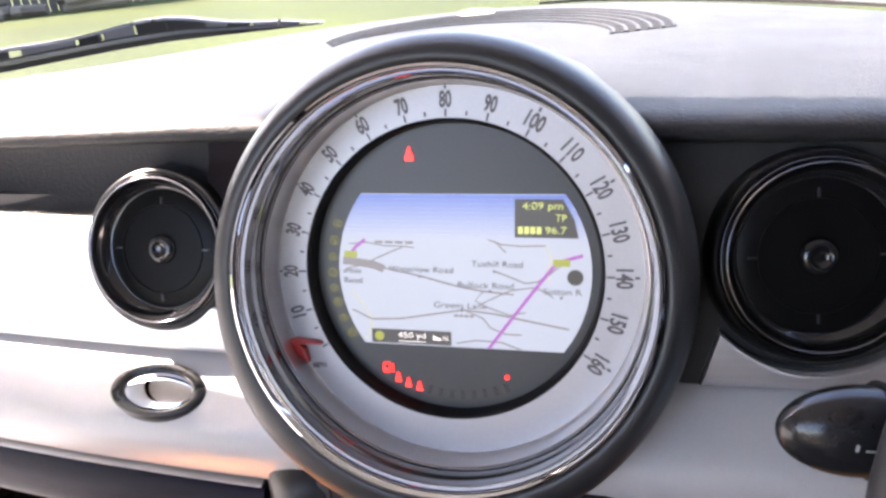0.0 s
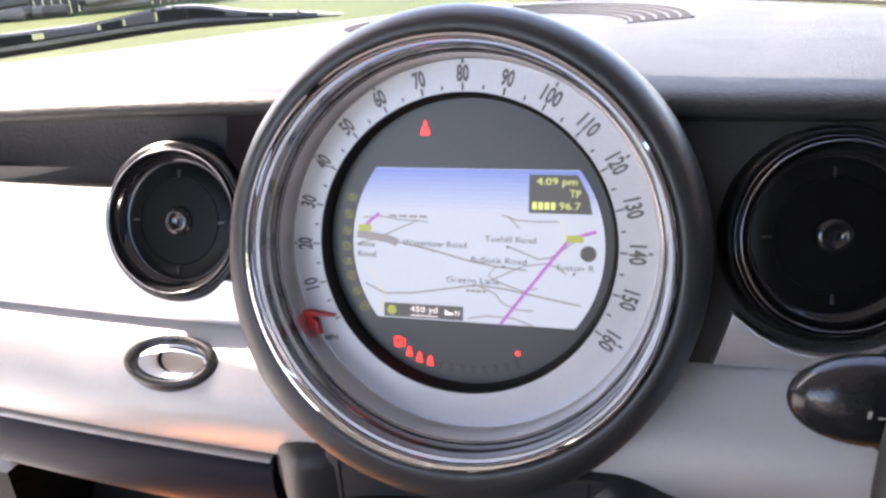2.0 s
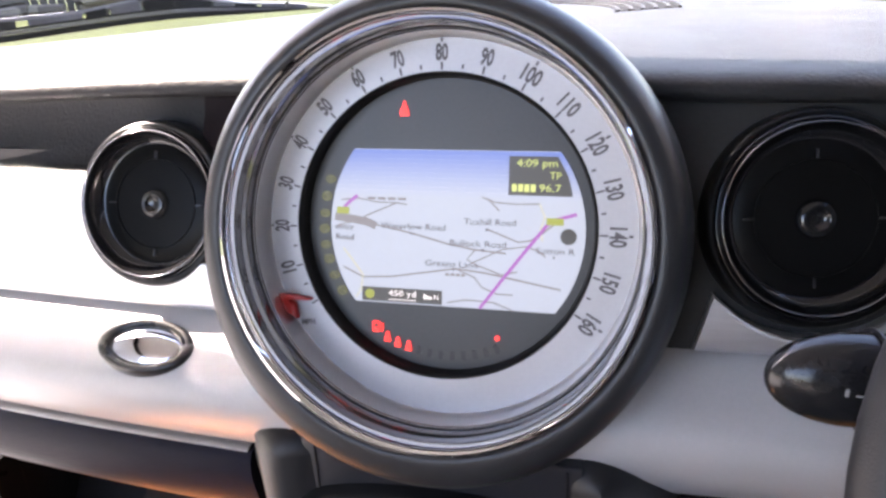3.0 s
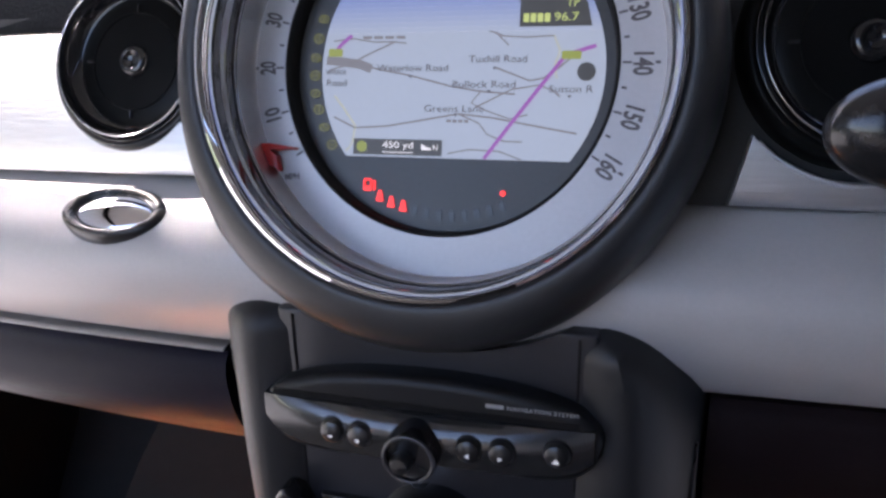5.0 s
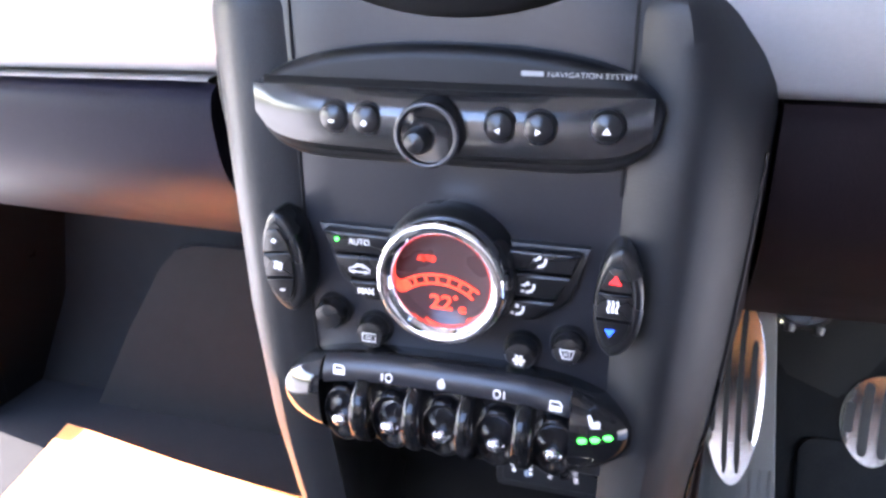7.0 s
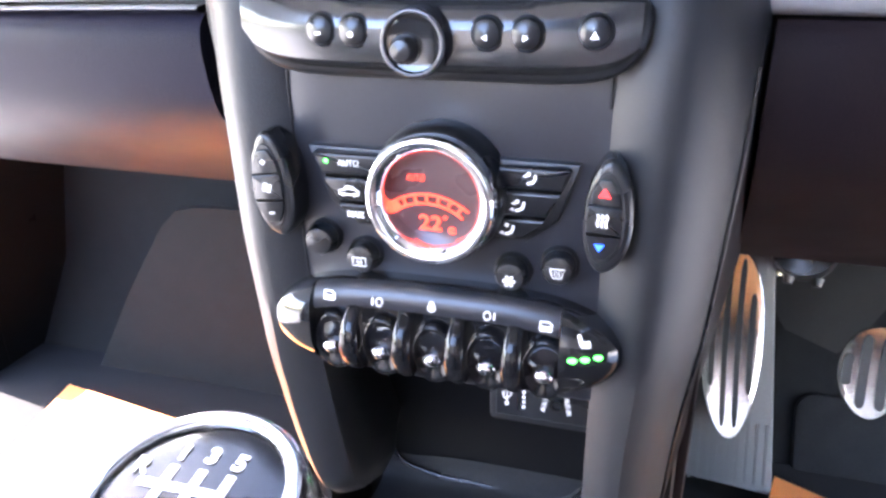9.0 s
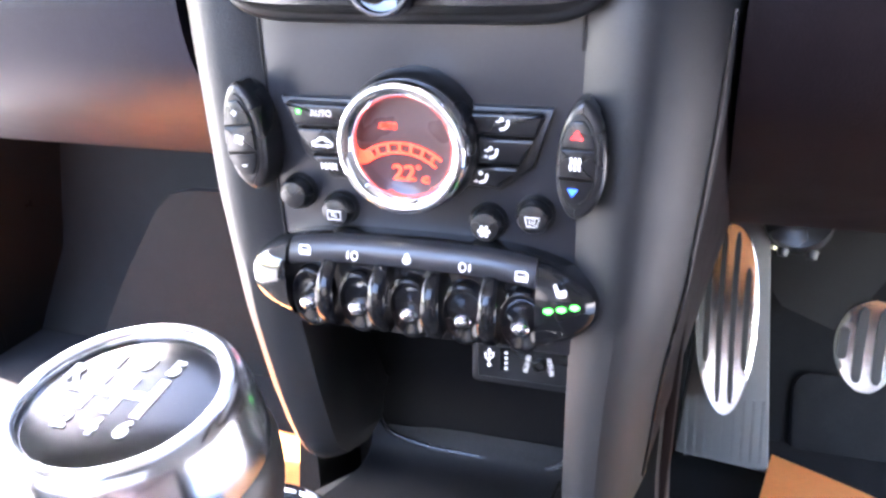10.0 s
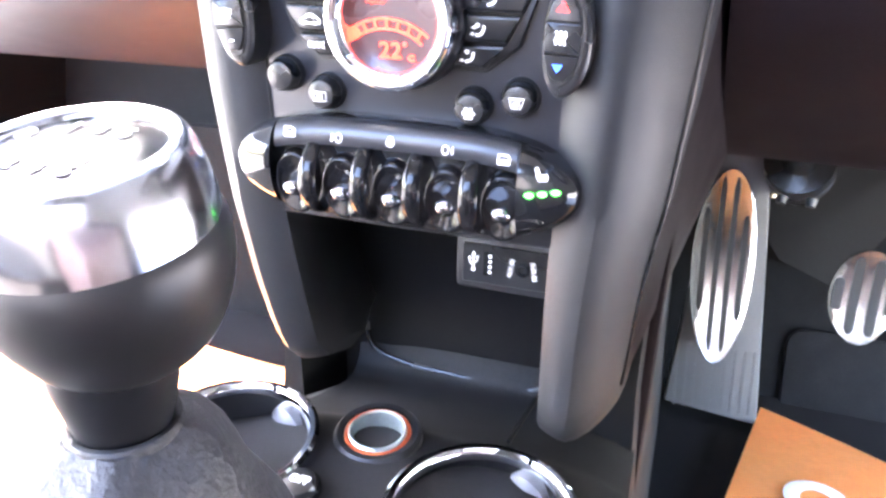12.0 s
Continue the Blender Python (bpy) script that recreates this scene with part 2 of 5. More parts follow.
def box(x0, x1, y0, y1, z0, z1, bevel=0.0, seg=2):
    bm = bmesh.new()
    bmesh.ops.create_cube(bm, size=1)
    for v in bm.verts:
        v.co = Vector(((x0 + x1) / 2 + v.co.x * (x1 - x0), (y0 + y1) / 2 + v.co.y * (y1 - y0), (z0 + z1) / 2 + v.co.z * (z1 - z0)))
    if bevel:
        bmesh.ops.bevel(bm, geom=list(bm.edges), offset=bevel, segments=seg, affect="EDGES", profile=0.5)
    return bm


def join(*bms):
    out = bmesh.new()
    for b in bms:
        me = bpy.data.meshes.new("joined")
        b.to_mesh(me)
        b.free()
        out.from_mesh(me)
        bpy.data.meshes.remove(me)
    return out


def moved(bm, m):
    bmesh.ops.transform(bm, matrix=m, verts=bm.verts)
    return bm


def lettering(name, text, size, mat, parent, m, width=None, depth=0.0001, bold=0.0):
    """Raised letters, centred; width squeezes them to that length."""
    cu = bpy.data.curves.new(name, "FONT")
    cu.body, cu.size, cu.extrude, cu.offset = text, size, depth, bold
    cu.align_x, cu.align_y = "CENTER", "CENTER"
    cu.resolution_u = 3
    tmp = new(name, cu)
    bpy.context.view_layer.update()
    me = bpy.data.meshes.new_from_object(tmp.evaluated_get(bpy.context.evaluated_depsgraph_get()))
    w = tmp.dimensions.x
    bpy.data.objects.remove(tmp)
    bpy.data.curves.remove(cu)
    bm = bmesh.new()
    bm.from_mesh(me)
    bmesh.ops.remove_doubles(bm, verts=bm.verts, dist=1e-6)
    bm.to_mesh(me)
    bm.free()
    me.materials.clear()
    me.materials.append(mat)
    ob = new(name, me)
    ob.parent = parent
    k = width / w if width and w else 1.0
    ob.matrix_basis = m @ Matrix.Diagonal((k, 1, 1, 1))
    return ob


def cut(ob, bm):
    """Takes the solid bm out of the mesh of ob, for good."""
    tool = new("cutter", finish("cutter", bm, soft_black))
    mod = ob.modifiers.new("cut", "BOOLEAN")
    mod.operation, mod.solver, mod.object = "DIFFERENCE", "EXACT", tool
    bpy.context.view_layer.update()
    skin = ob.data.materials[0]
    me = bpy.data.meshes.new_from_object(ob.evaluated_get(bpy.context.evaluated_depsgraph_get()))
    ob.modifiers.clear()
    ob.data = me
    me.materials.clear()
    me.materials.append(skin)
    bm = bmesh.new()
    bm.from_mesh(me)
    bmesh.ops.remove_doubles(bm, verts=bm.verts, dist=0.00002)
    for f in bm.faces:
        f.smooth = True
    for e in bm.edges:
        e.smooth = len(e.link_faces) == 2 and e.calc_face_angle(0.0) < radians(30)
    bmesh.ops.triangulate(bm, faces=[f for f in bm.faces if len(f.verts) > 4])
    bm.to_mesh(me)
    bm.free()
    bpy.data.objects.remove(tool)


def vent_hole(x, y, z, r):
    return moved(lathe([(r, -0.050), (r, 0.06)], 56, True, True), pose(x, y, z, 71))


# ---- the dashboard ----
def bend(x):
    return 0.20 * x * x, -0.06 * x * x


def swept(section, x0, x1, n=64):
    """A closed y, z section drawn along x with the dashboard's bow."""
    rings = []
    for i in range(n + 1):
        x = x0 + (x1 - x0) * i / n
        dy, dz = bend(x)
        rings.append([(x, y + dy, z + dz) for y, z in section])
    return loft(rings)


def smooth_path(pts, n=6):
    """Catmull-Rom through open points."""
    P = [Vector(p) for p in pts]
    out = []
    for i in range(len(P) - 1):
        a, b, c, d = P[max(i - 1, 0)], P[i], P[i + 1], P[min(i + 2, len(P) - 1)]
        for k in range(n):
            t = k / n
            out.append(tuple(0.5 * ((2 * b) + (c - a) * t + (2 * a - 5 * b + 4 * c - d) * t * t + (3 * b - a - 3 * c + d) * t ** 3)))
    out.append(tuple(P[-1]))
    return out


dash = thing("dashboard", Matrix.Identity(4), "black and grey dashboard with a brushed alloy trim band", "dashboard", kind="structure")


def pad_height(x, y):
    """The pad's upper surface, falling gently towards the windscreen."""
    y0 = 0.19 + 0.20 * x * x
    far = max(0.590 - 1.45 * x * x, y0 + 0.02)
    f = min(1.0, max(0.0, (y - y0) / (far - y0)))
    return 0.713 - 0.06 * x * x - 0.012 * f * f


def top_pad():
    """The upper pad: its far edge follows the curved windscreen."""
    rings = []
    lip = smooth_path([(0.074, 0.6972), (0.064, 0.6974), (0.0570, 0.6985), (0.0530, 0.7012), (0.0525, 0.7052), (0.0550, 0.7088), (0.0610, 0.7112), (0.072, 0.7122), (0.095, 0.7128), (0.130, 0.7131), (0.160, 0.7131), (0.19, 0.7130)], 4)
    for i in range(121):
        x = -0.72 + 1.44 * i / 120
        dy, dz = bend(x)
        droop = -0.045 * x * x if x < 0 else -0.0045 * min(1.0, x / 0.12)
        sec = [(x, y + dy, z + dz + droop * (1 - (y - 0.0525) / 0.1375)) for y, z in lip]
        y0 = sec[-1][1]
        far = max(0.590 - 1.45 * x * x, y0 + 0.02)
        for k in range(1, 25):
            y = y0 + (far - y0) * k / 24
            sec.append((x, y, pad_height(x, y)))
        sec.append((x, far + 0.008, 0.692 + dz))
        sec.append((x, far, 0.640 + dz))
        sec.append((x, 0.08 + dy, 0.640 + dz))
        rings.append(sec)
    return loft(rings)


DIAL = pose(-0.002, 0.037, 0.633, 74.4)
VENT_L, VENT_R = (-0.1782, 0.0384, 0.6402), (0.1712, 0.0350, 0.6460)
pad = part("top_pad", top_pad(), vinyl, dash, "black grained vinyl top pad")


def dial_hole():
    return moved(lathe([(0.117, -0.085), (0.117, 0.25)], 72, True, True), DIAL)


cut(pad, dial_hole())
band = smooth_path([(0.064, 0.7025), (0.067, 0.692), (0.066, 0.678), (0.062, 0.667), (0.056, 0.658), (0.048, 0.6545)], 3) + [(0.09, 0.6545), (0.09, 0.7025)]
cut(part("upper_band", swept(band, -0.72, -0.112), vinyl, dash), vent_hole(*VENT_L, 0.0468))
alloy = smooth_path([(0.048, 0.6545), (0.0425, 0.6540), (0.0390, 0.6495), (0.0345, 0.637), (0.0275, 0.616), (0.0235, 0.600), (0.0222, 0.590), (0.0225, 0.5835), (0.0240, 0.5822), (0.030, 0.5818)], 4) + [(0.08, 0.581), (0.08, 0.6545)]
left_trim = part("trim_panel", swept(alloy, -0.72, -0.112), brushed, dash, "brushed alloy trim panel")
cut(left_trim, vent_hole(*VENT_L, 0.0468))
cut(left_trim, box(-0.150, -0.100, -0.02, 0.12, 0.608, 0.70))
inner_pod = smooth_path([(0.068, 0.705), (0.064, 0.688), (0.058, 0.676), (0.050, 0.660), (0.042, 0.640), (0.034, 0.616), (0.030, 0.607)], 4) + [(0.08, 0.607), (0.08, 0.705)]
cut(part("inner_band", swept(inner_pod, -0.1495, -0.095, 20), knee_black, dash), vent_hole(*VENT_L, 0.0468))
grey = smooth_path([(0.036, 0.5795), (0.028, 0.5785), (0.018, 0.5745), (0.006, 0.5670), (-0.0055, 0.5580), (-0.0105, 0.5490), (-0.0095, 0.5370), (0.000, 0.5180), (0.014, 0.5010), (0.027, 0.4880), (0.038, 0.4835)], 5) + [(0.09, 0.4835), (0.09, 0.5795)]
cut(part("lower_panel", swept(grey, -0.72, -0.02), silver_paint, dash, "warm grey satin lower panel"), dial_hole())
grey_r = [(y + 0.004, z - 0.003 if z > 0.52 else z - 0.003) for y, z in grey]
cut(part("lower_panel", swept(grey_r, 0.02, 0.72), silver_paint, dash, "warm grey satin lower panel"), dial_hole())
strip = [(0.0315, 0.4788), (0.0272, 0.4795), (0.0258, 0.4806), (0.0272, 0.4817), (0.0320, 0.4822), (0.05, 0.4822), (0.05, 0.4788)]
part("glovebox_strip", swept(strip, -0.72, -0.138), rim_chrome, dash, "thin bright strip along the glovebox")
knee = smooth_path([(0.034, 0.4785), (0.027, 0.472), (0.026, 0.456), (0.034, 0.429), (0.060, 0.401), (0.105, 0.3735), (0.152, 0.3495), (0.168, 0.344), (0.176, 0.350)], 4) + [(0.20, 0.38), (0.34, 0.42), (0.34, 0.4785)]
part("glovebox_lid", swept(knee, -0.55, -0.138), lid_vinyl, dash, "black grained glovebox lid")
knee_r = smooth_path([(0.036, 0.4795), (0.030, 0.470), (0.032, 0.445), (0.050, 0.412), (0.095, 0.374), (0.150, 0.339), (0.200, 0.3105), (0.222, 0.3030), (0.231, 0.308)], 4) + [(0.25, 0.36), (0.34, 0.40), (0.34, 0.4795)]
knee_rings = []
for i in range(49):
    f = i / 48
    ring = []
    for y, z in knee_r:
        x = float(np.interp(y, (0.03, 0.06, 0.235, 0.34), (0.1215, 0.1250, 0.1425, 0.146)))
        x += (0.72 - x) * f
        ring.append((x, y + bend(x)[0], z + bend(x)[1]))
    knee_rings.append(ring)
part("knee_panel", loft(knee_rings), knee_black, dash, "black grained knee panel below the steering column")
pod = smooth_path([(0.062, 0.7060), (0.060, 0.695), (0.052, 0.676), (0.042, 0.650), (0.036, 0.625), (0.032, 0.600), (0.031, 0.576)], 4) + [(0.09, 0.576), (0.09, 0.7060)]
cut(part("driver_band", swept(pod, 0.085, 0.72), band_black, dash), vent_hole(*VENT_R, 0.0485))
alloy_r = smooth_path([(0.0335, 0.640), (0.0300, 0.625), (0.0260, 0.604), (0.0245, 0.588), (0.0250, 0.580), (0.0285, 0.5770)], 3) + [(0.06, 0.5770), (0.06, 0.640)]
driver_trim = part("trim_panel", swept(alloy_r, 0.112, 0.72), brushed, dash, "brushed alloy trim panel cut out round the air vent")
cut(driver_trim, moved(lathe([(0.0585, -0.080), (0.0585, 0.08)], 72, True, True), pose(VENT_R[0], VENT_R[1], VENT_R[2], 82)))
cut(driver_trim, moved(box(-0.06, 0.0, -0.08, 0.08, -0.08, 0.08), pose(0.1235, 0.03, 0.588, 0, 14, 0)))
part("trim_lip", tube([(VENT_R[0] + 0.0588 * math.cos(radians(a)), 0.0285 + 0.016 * (math.sin(radians(a)) + 0.9), VENT_R[2] + 0.0588 * math.sin(radians(a))) for a in range(-134, -20, 4)], 0.0012, 8), brushed, dash, "bright rolled edge of the trim panel")
part("core", box(-0.70, 0.70, 0.075, 0.30, 0.43, 0.66), soft_black, dash)

# ---- defroster grille in the top pad ----
grille = thing("defroster_grille", Matrix.Identity(4), "black crescent-shaped defroster grille with curved slats in the top pad", "air vent")


def crescent(f0, f1, lift, thick, n=48, a0=-6.0, a1=186.0):
    """A band of the crescent between two shares of its width, lying on the pad."""
    rings = []
    for i in range(n + 1):
        a = radians(a0 + (a1 - a0) * i / n)
        row = []
        for f in (f0, f1):
            x = -0.040 + 0.015 * f + (0.110 + 0.034 * f) * math.cos(a)
            y = 0.292 + 0.040 * f + (0.098 + 0.080 * f) * math.sin(a)
            row.append((x, y, pad_height(x, y) + lift))
        rings.append([row[0], row[1], (row[1][0], row[1][1], row[1][2] + thick), (row[0][0], row[0][1], row[0][2] + thick)])
    return loft(rings)


# flat dark sheet on the pad; its colour gives the shade between slats
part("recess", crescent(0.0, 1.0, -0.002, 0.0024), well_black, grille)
for k in range(6):
    f = 0.02 + 0.19 * k
    part("slat", crescent(f, f + 0.050, -0.001, 0.0022), vinyl, grille)
dome = thing("light_sensor", pose(-0.072, 0.505, 0.7025), "small pale sensor dome on the top pad by the windscreen", "sensor")
part("cap", lathe(smooth_path([(0.0, 0.0075), (0.010, 0.0068), (0.019, 0.0042), (0.024, -0.002)], 3), 32), shell_mid, dome)
part("base", lathe([(0.0245, 0.001), (0.027, 0.0005), (0.028, -0.003)], 32), vinyl, dome)


# ---- air vents ----
def air_vent(x, y, z, r, tilt, turn, ring, label, shell=vent_housing, lip=rim_chrome):
    v = thing("air_vent", pose(x, y, z, tilt, 0, turn), label, "air vent", "air vents of the dashboard")
    part("housing", lathe(smooth_path([(r * 1.060, -0.0030), (r * 1.095, -0.0026), (r * 1.135, -0.0042), (r * 1.160, -0.0085), (r * 1.168, -0.0150), (r * 1.172, -0.036)], 3), 80), shell, v)
    part("outer_rim", lathe(ring_profile(r * 1.030, r * 1.062, -0.0040, -0.0012, 0.9), 80), ring, v)
    part("rim", lathe(ring_profile(r * 0.985, r * 1.012, -0.0030, 0.0010, 0.9), 80), lip, v, "thin chrome rim")
    part("groove", lathe([(r * 1.004, -0.0030), (r * 1.040, -0.0034)], 80), vent_black, v)
    part("bowl", lathe(smooth_path([(r * 0.990, -0.001), (r * 0.970, -0.0035), (r * 0.925, -0.0070), (r * 0.865, -0.0095), (r * 0.835, -0.0098)], 3), 80), gloss_black, v)
    part("disc", lathe([(r * 0.835, -0.0098), (r * 0.80, -0.0090), (r * 0.60, -0.0086), (r * 0.3, -0.0084), (0.0, -0.0084)], 72), vent_black, v, "dim black turning disc")
    part("collar", lathe(ring_profile(r * 0.615, r * 0.628, -0.0088, -0.0079, 0.8), 56), vent_black, v)
    part("knob", lathe(smooth_path([(r * 0.215, -0.0086), (r * 0.200, -0.0066), (r * 0.165, -0.0050), (r * 0.125, -0.0046), (r * 0.105, -0.0052), (r * 0.07, -0.0064), (0.0, -0.0068)], 3), 40), gloss_black, v, "gloss black centre knob")
    for a in (0, 90, 180, 270):
        part("vane", box(r * 0.63, r * 0.73, -0.0005, 0.0005, -0.0090, -0.0074, 0.0002, 1), dark_metal, v, m=pose(0, 0, 0, 0, 0, a))
    return v


air_vent(*VENT_L, 0.0414, 69.7, -0.5, black_chrome, "round gloss black air vent with a thin bright rim")
# twin vent in darker shell and rim: its dimmer light is put into the colour
air_vent(*VENT_R, 0.0438, 72, 8, black_chrome, "round gloss black air vent beside the steering column, colours darkened for shade", vent_black, dark_chrome)

# ---- oval badge on the lower panel ----
badge = thing("oval_release_button", pose(-0.1762, 0.0098, 0.5635, 31, 2, 0) @ Matrix.Diagonal((0.90, 0.80, 0.9, 1)), "oval chrome push button in a black surround", "button")
part("surround", lathe(smooth_path([(0.0338, -0.006), (0.0340, 0.0005), (0.0330, 0.0034), (0.0308, 0.0046), (0.0268, 0.0044), (0.0246, 0.0022)], 3), 64, squash=(1, 0.63)), satin_black, badge)
part("button", lathe(smooth_path([(0.0250, 0.0012), (0.0242, 0.0024), (0.0215, 0.0036), (0.0150, 0.0053), (0.0070, 0.0063), (0.0, 0.0066)], 3), 64, squash=(1, 0.61)), chrome, badge, "mirror chrome oval face")

# ---- the big round speedometer ----
speedo = thing("speedometer", pose(-0.002, 0.037, 0.633, 74.4), "large round centre speedometer with chrome ring and map screen", "speedometer")
shape = smooth_path([(0.1012, 0.0470), (0.1030, 0.0492), (0.1068, 0.0490), (0.1105, 0.0465), (0.1138, 0.0415), (0.1160, 0.0340), (0.1175, 0.0220), (0.1188, 0.0060), (0.1185, -0.010), (0.1190, -0.035), (0.1250, -0.10)], 3)
swell = []
for k in range(128):
    a = 2 * math.pi * k / 128
    low = float(np.interp(360 * k / 128, (0, 160, 180, 200, 219, 270, 298, 315, 330, 360), (0.0, 0.0, 0.001, 0.0042, 0.0082, 0.0082, 0.0060, 0.0022, 0.0004, 0.0)))
    swell.append((math.cos(a), math.sin(a), low))
swell = [(c, d, sum(swell[(k + q) % 128][2] for q in range(-4, 5)) / 9) for k, (c, d, low) in enumerate(swell)]
part("housing", loft([[((r + low * min(1.0, max(0.0, (r - 0.1060) / 0.0105))) * c, (r + low * min(1.0, max(0.0, (r - 0.1060) / 0.0105))) * d, z) for c, d, low in swell] for r, z in shape], cap0=False, cap1=False), bezel_black, speedo, "soft black bezel, fuller below")
part("chrome_ring", lathe([(0.0968, 0.0440), (0.0980, 0.0485), (0.0998, 0.0505), (0.1010, 0.0500), (0.1016, 0.0480)], 128), chrome, speedo, "polished chrome ring")
part("inner_wall", lathe([(0.0940, 0.0100), (0.0950, 0.0116), (0.0953, 0.0150), (0.0957, 0.0172), (0.0957, 0.0225), (0.0961, 0.0262)], 160), wall_chrome, speedo, "bright chrome inner wall")
part("outer_wall", lathe([(0.0955, 0.0250), (0.0966, 0.0258), (0.0969, 0.0268), (0.0966, 0.0290), (0.0967, 0.0345), (0.0972, 0.0356), (0.0972, 0.0372), (0.0968, 0.0395), (0.0969, 0.0440)], 160), dark_chrome, speedo, "smoked chrome stepped wall below the chrome ring")
SC = (-0.0016, 0.0010)
dial_c = pose(SC[0], SC[1], 0)
part("scale_ring", lathe([(0.0766, 0.0088), (0.0772, 0.0100), (0.0962, 0.0100)], 128), scale_silver, speedo, "pale silver scale ring", m=dial_c)
part("inner_rim", lathe([(0.0748, 0.000), (0.0752, 0.006), (0.0756, 0.0100), (0.0763, 0.0108), (0.0772, 0.0101)], 128), rim_matt, speedo, m=dial_c)
part("display_lens", lathe([(0.0752, 0.0), (0.0, 0.0)], 96), disc_black, speedo, m=dial_c)


def on_scale(mph, r, z=0.0101):
    a = 211.2 - 1.508 * mph
    return pose(SC[0] + r * math.cos(radians(a)), SC[1] + r * math.sin(radians(a)), z, 0, 0, a - 90)


for n in range(10, 161, 10):
    lettering("numeral", str(n), 0.0110, print_dark, speedo, on_scale(n, 0.0858), 0.0062 if n < 100 else 0.0096, bold=0.00034)
    if n % 20 == 0:
        part("tick", box(-0.0006, 0.0006, -0.0011, 0.0011, 0, 0.0002), print_dark, speedo, m=on_scale(n, 0.0921))
for n in range(0, 161, 5):
    L = 0.0019 if n % 10 == 0 else 0.0011
    part("tick", box(-0.0005, 0.0005, -L, L, 0, 0.0002), print_dark, speedo, m=on_scale(n, 0.0797))
lettering("unit_mark", "MPH", 0.0042, print_dark, speedo, pose(-0.0735, -0.0515, 0.0101, 0, 0, 6), 0.0075, bold=0.00012)
needle = part("needle", prism([(-0.0065, -0.0060), (-0.0020, -0.0030), (0.0022, -0.0040), (0.0058, -0.0080), (0.0060, 0.0010), (0.0030, 0.0045), (0.0160, 0.0016), (0.0162, 0.0026), (0.0030, 0.0085), (-0.0030, 0.0095), (-0.0070, 0.0045)][::1], 0.0106, 0.0150, 0.0006), needle_red, speedo, "red pointer at rest at zero", m=pose(-0.0850, -0.0438, 0, 0, 0, 14) @ Matrix.Diagonal((0.95, 0.85, 1, 1)))

# the screen
RS, CS = 0.0665, 0.0025
arc_pts = lambda v: math.sqrt(RS * RS - v * v)


def screen_zone(v0, v1, z):
    vs = [v0 + (v1 - v0) * i / 14 for i in range(15)]
    return prism([(CS + arc_pts(v), v) for v in vs] + [(CS - arc_pts(v), v) for v in reversed(vs)], z, z + 0.0006)


screen = part("screen", screen_zone(-0.0402, 0.0402, 0.0003), screen_land, speedo, "lit map screen, pale grey land under a blue sky")
for k in range(10):
    f = k / 9
    shade = glow("screen sky", tuple(a + (b - a) * f for a, b in zip((0.13, 0.20, 0.50), (0.36, 0.425, 0.53))), 0.108)
    part("sky_band", screen_zone(0.0400 - 0.0023 * (k + 1), 0.0400 - 0.0023 * k - 0.00004, 0.0006), shade, screen)
zz = 0.0013


def road(pts, w, mat, z=zz):
    part("road_line", line_strip([(u / 1000, v / 1000) for u, v in pts], w, z), mat, screen)


road([(-61.5, 4.6), (-52, 3.6), (-44, 2.4), (-38.8, 0.4)], 0.0042, map_grey)
road([(-38.8, 1.0), (-19.4, -2.7), (0, -7.5), (14.2, -9.8), (30, -11)], 0.0009, map_grey)
road([(-60, 0.0), (-50, 2.5), (-42, 6.5), (-34, 10), (-28, 12.5)], 0.0008, map_grey)
road([(-58, 13.5), (-48, 14.5), (-38, 12.8), (-28, 12.8), (-22, 12)], 0.0007, map_grey)
road([(-57, -22), (-46, -27), (-30, -26), (-10, -22.5), (4, -20), (20, -21.5), (40, -25), (58, -28)], 0.0009, map_grey)
road([(4, -20), (14, -24), (18, -29), (26, -32), (34, -32)], 0.0007, map_grey)
road([(14, -10), (10, -15), (16, -18), (28, -22), (36, -20)], 0.0007, map_grey)
road([(12, -17), (20, -13), (28, -9), (40, -7), (46, -9), (50, -12)], 0.0007, map_grey)
road([(20, 1), (28, -2), (36, -5), (42, -4), (48, 0), (54, 5)], 0.0008, map_grey)
road([(17, 17), (24, 14.6), (34, 14), (46, 14.5)], 0.0007, map_grey)
road([(20, 16.5), (23, 13.5), (26, 10.5)], 0.0007, map_grey)
road([(46, 14.5), (49, 8), (47, 2), (48, -4)], 0.0007, map_olive)
road([(-50, -38), (-47, -34), (-46, -26), (-52, -18), (-57, -12)], 0.0007, map_olive)
road([(0, -38), (10, -36), (24, -36.5), (34, -40)], 0.0007, map_grey)
road([(17.1, -40), (28, -25), (40, -9), (50, 4), (53, 6.5), (64.4, 10)], 0.0017, map_magenta, zz + 0.0002)
road([(-57.5, 8), (-54, 12), (-49, 16)], 0.0017, map_magenta, zz + 0.0002)
for u, v, w in ((-57.0, 8.0, 0.007), (54.0, 6.0, 0.0085)):
    part("road_sign", prism(rrect(w, 0.0036, 0.0006, 3, u / 1000, v / 1000), zz + 0.0003, zz + 0.0006), map_green, screen)
part("road_sign", prism(oval(0.0080, 0.0080, 24, 0.0608, -0.0012), zz + 0.0003, zz + 0.0006), map_box, screen)
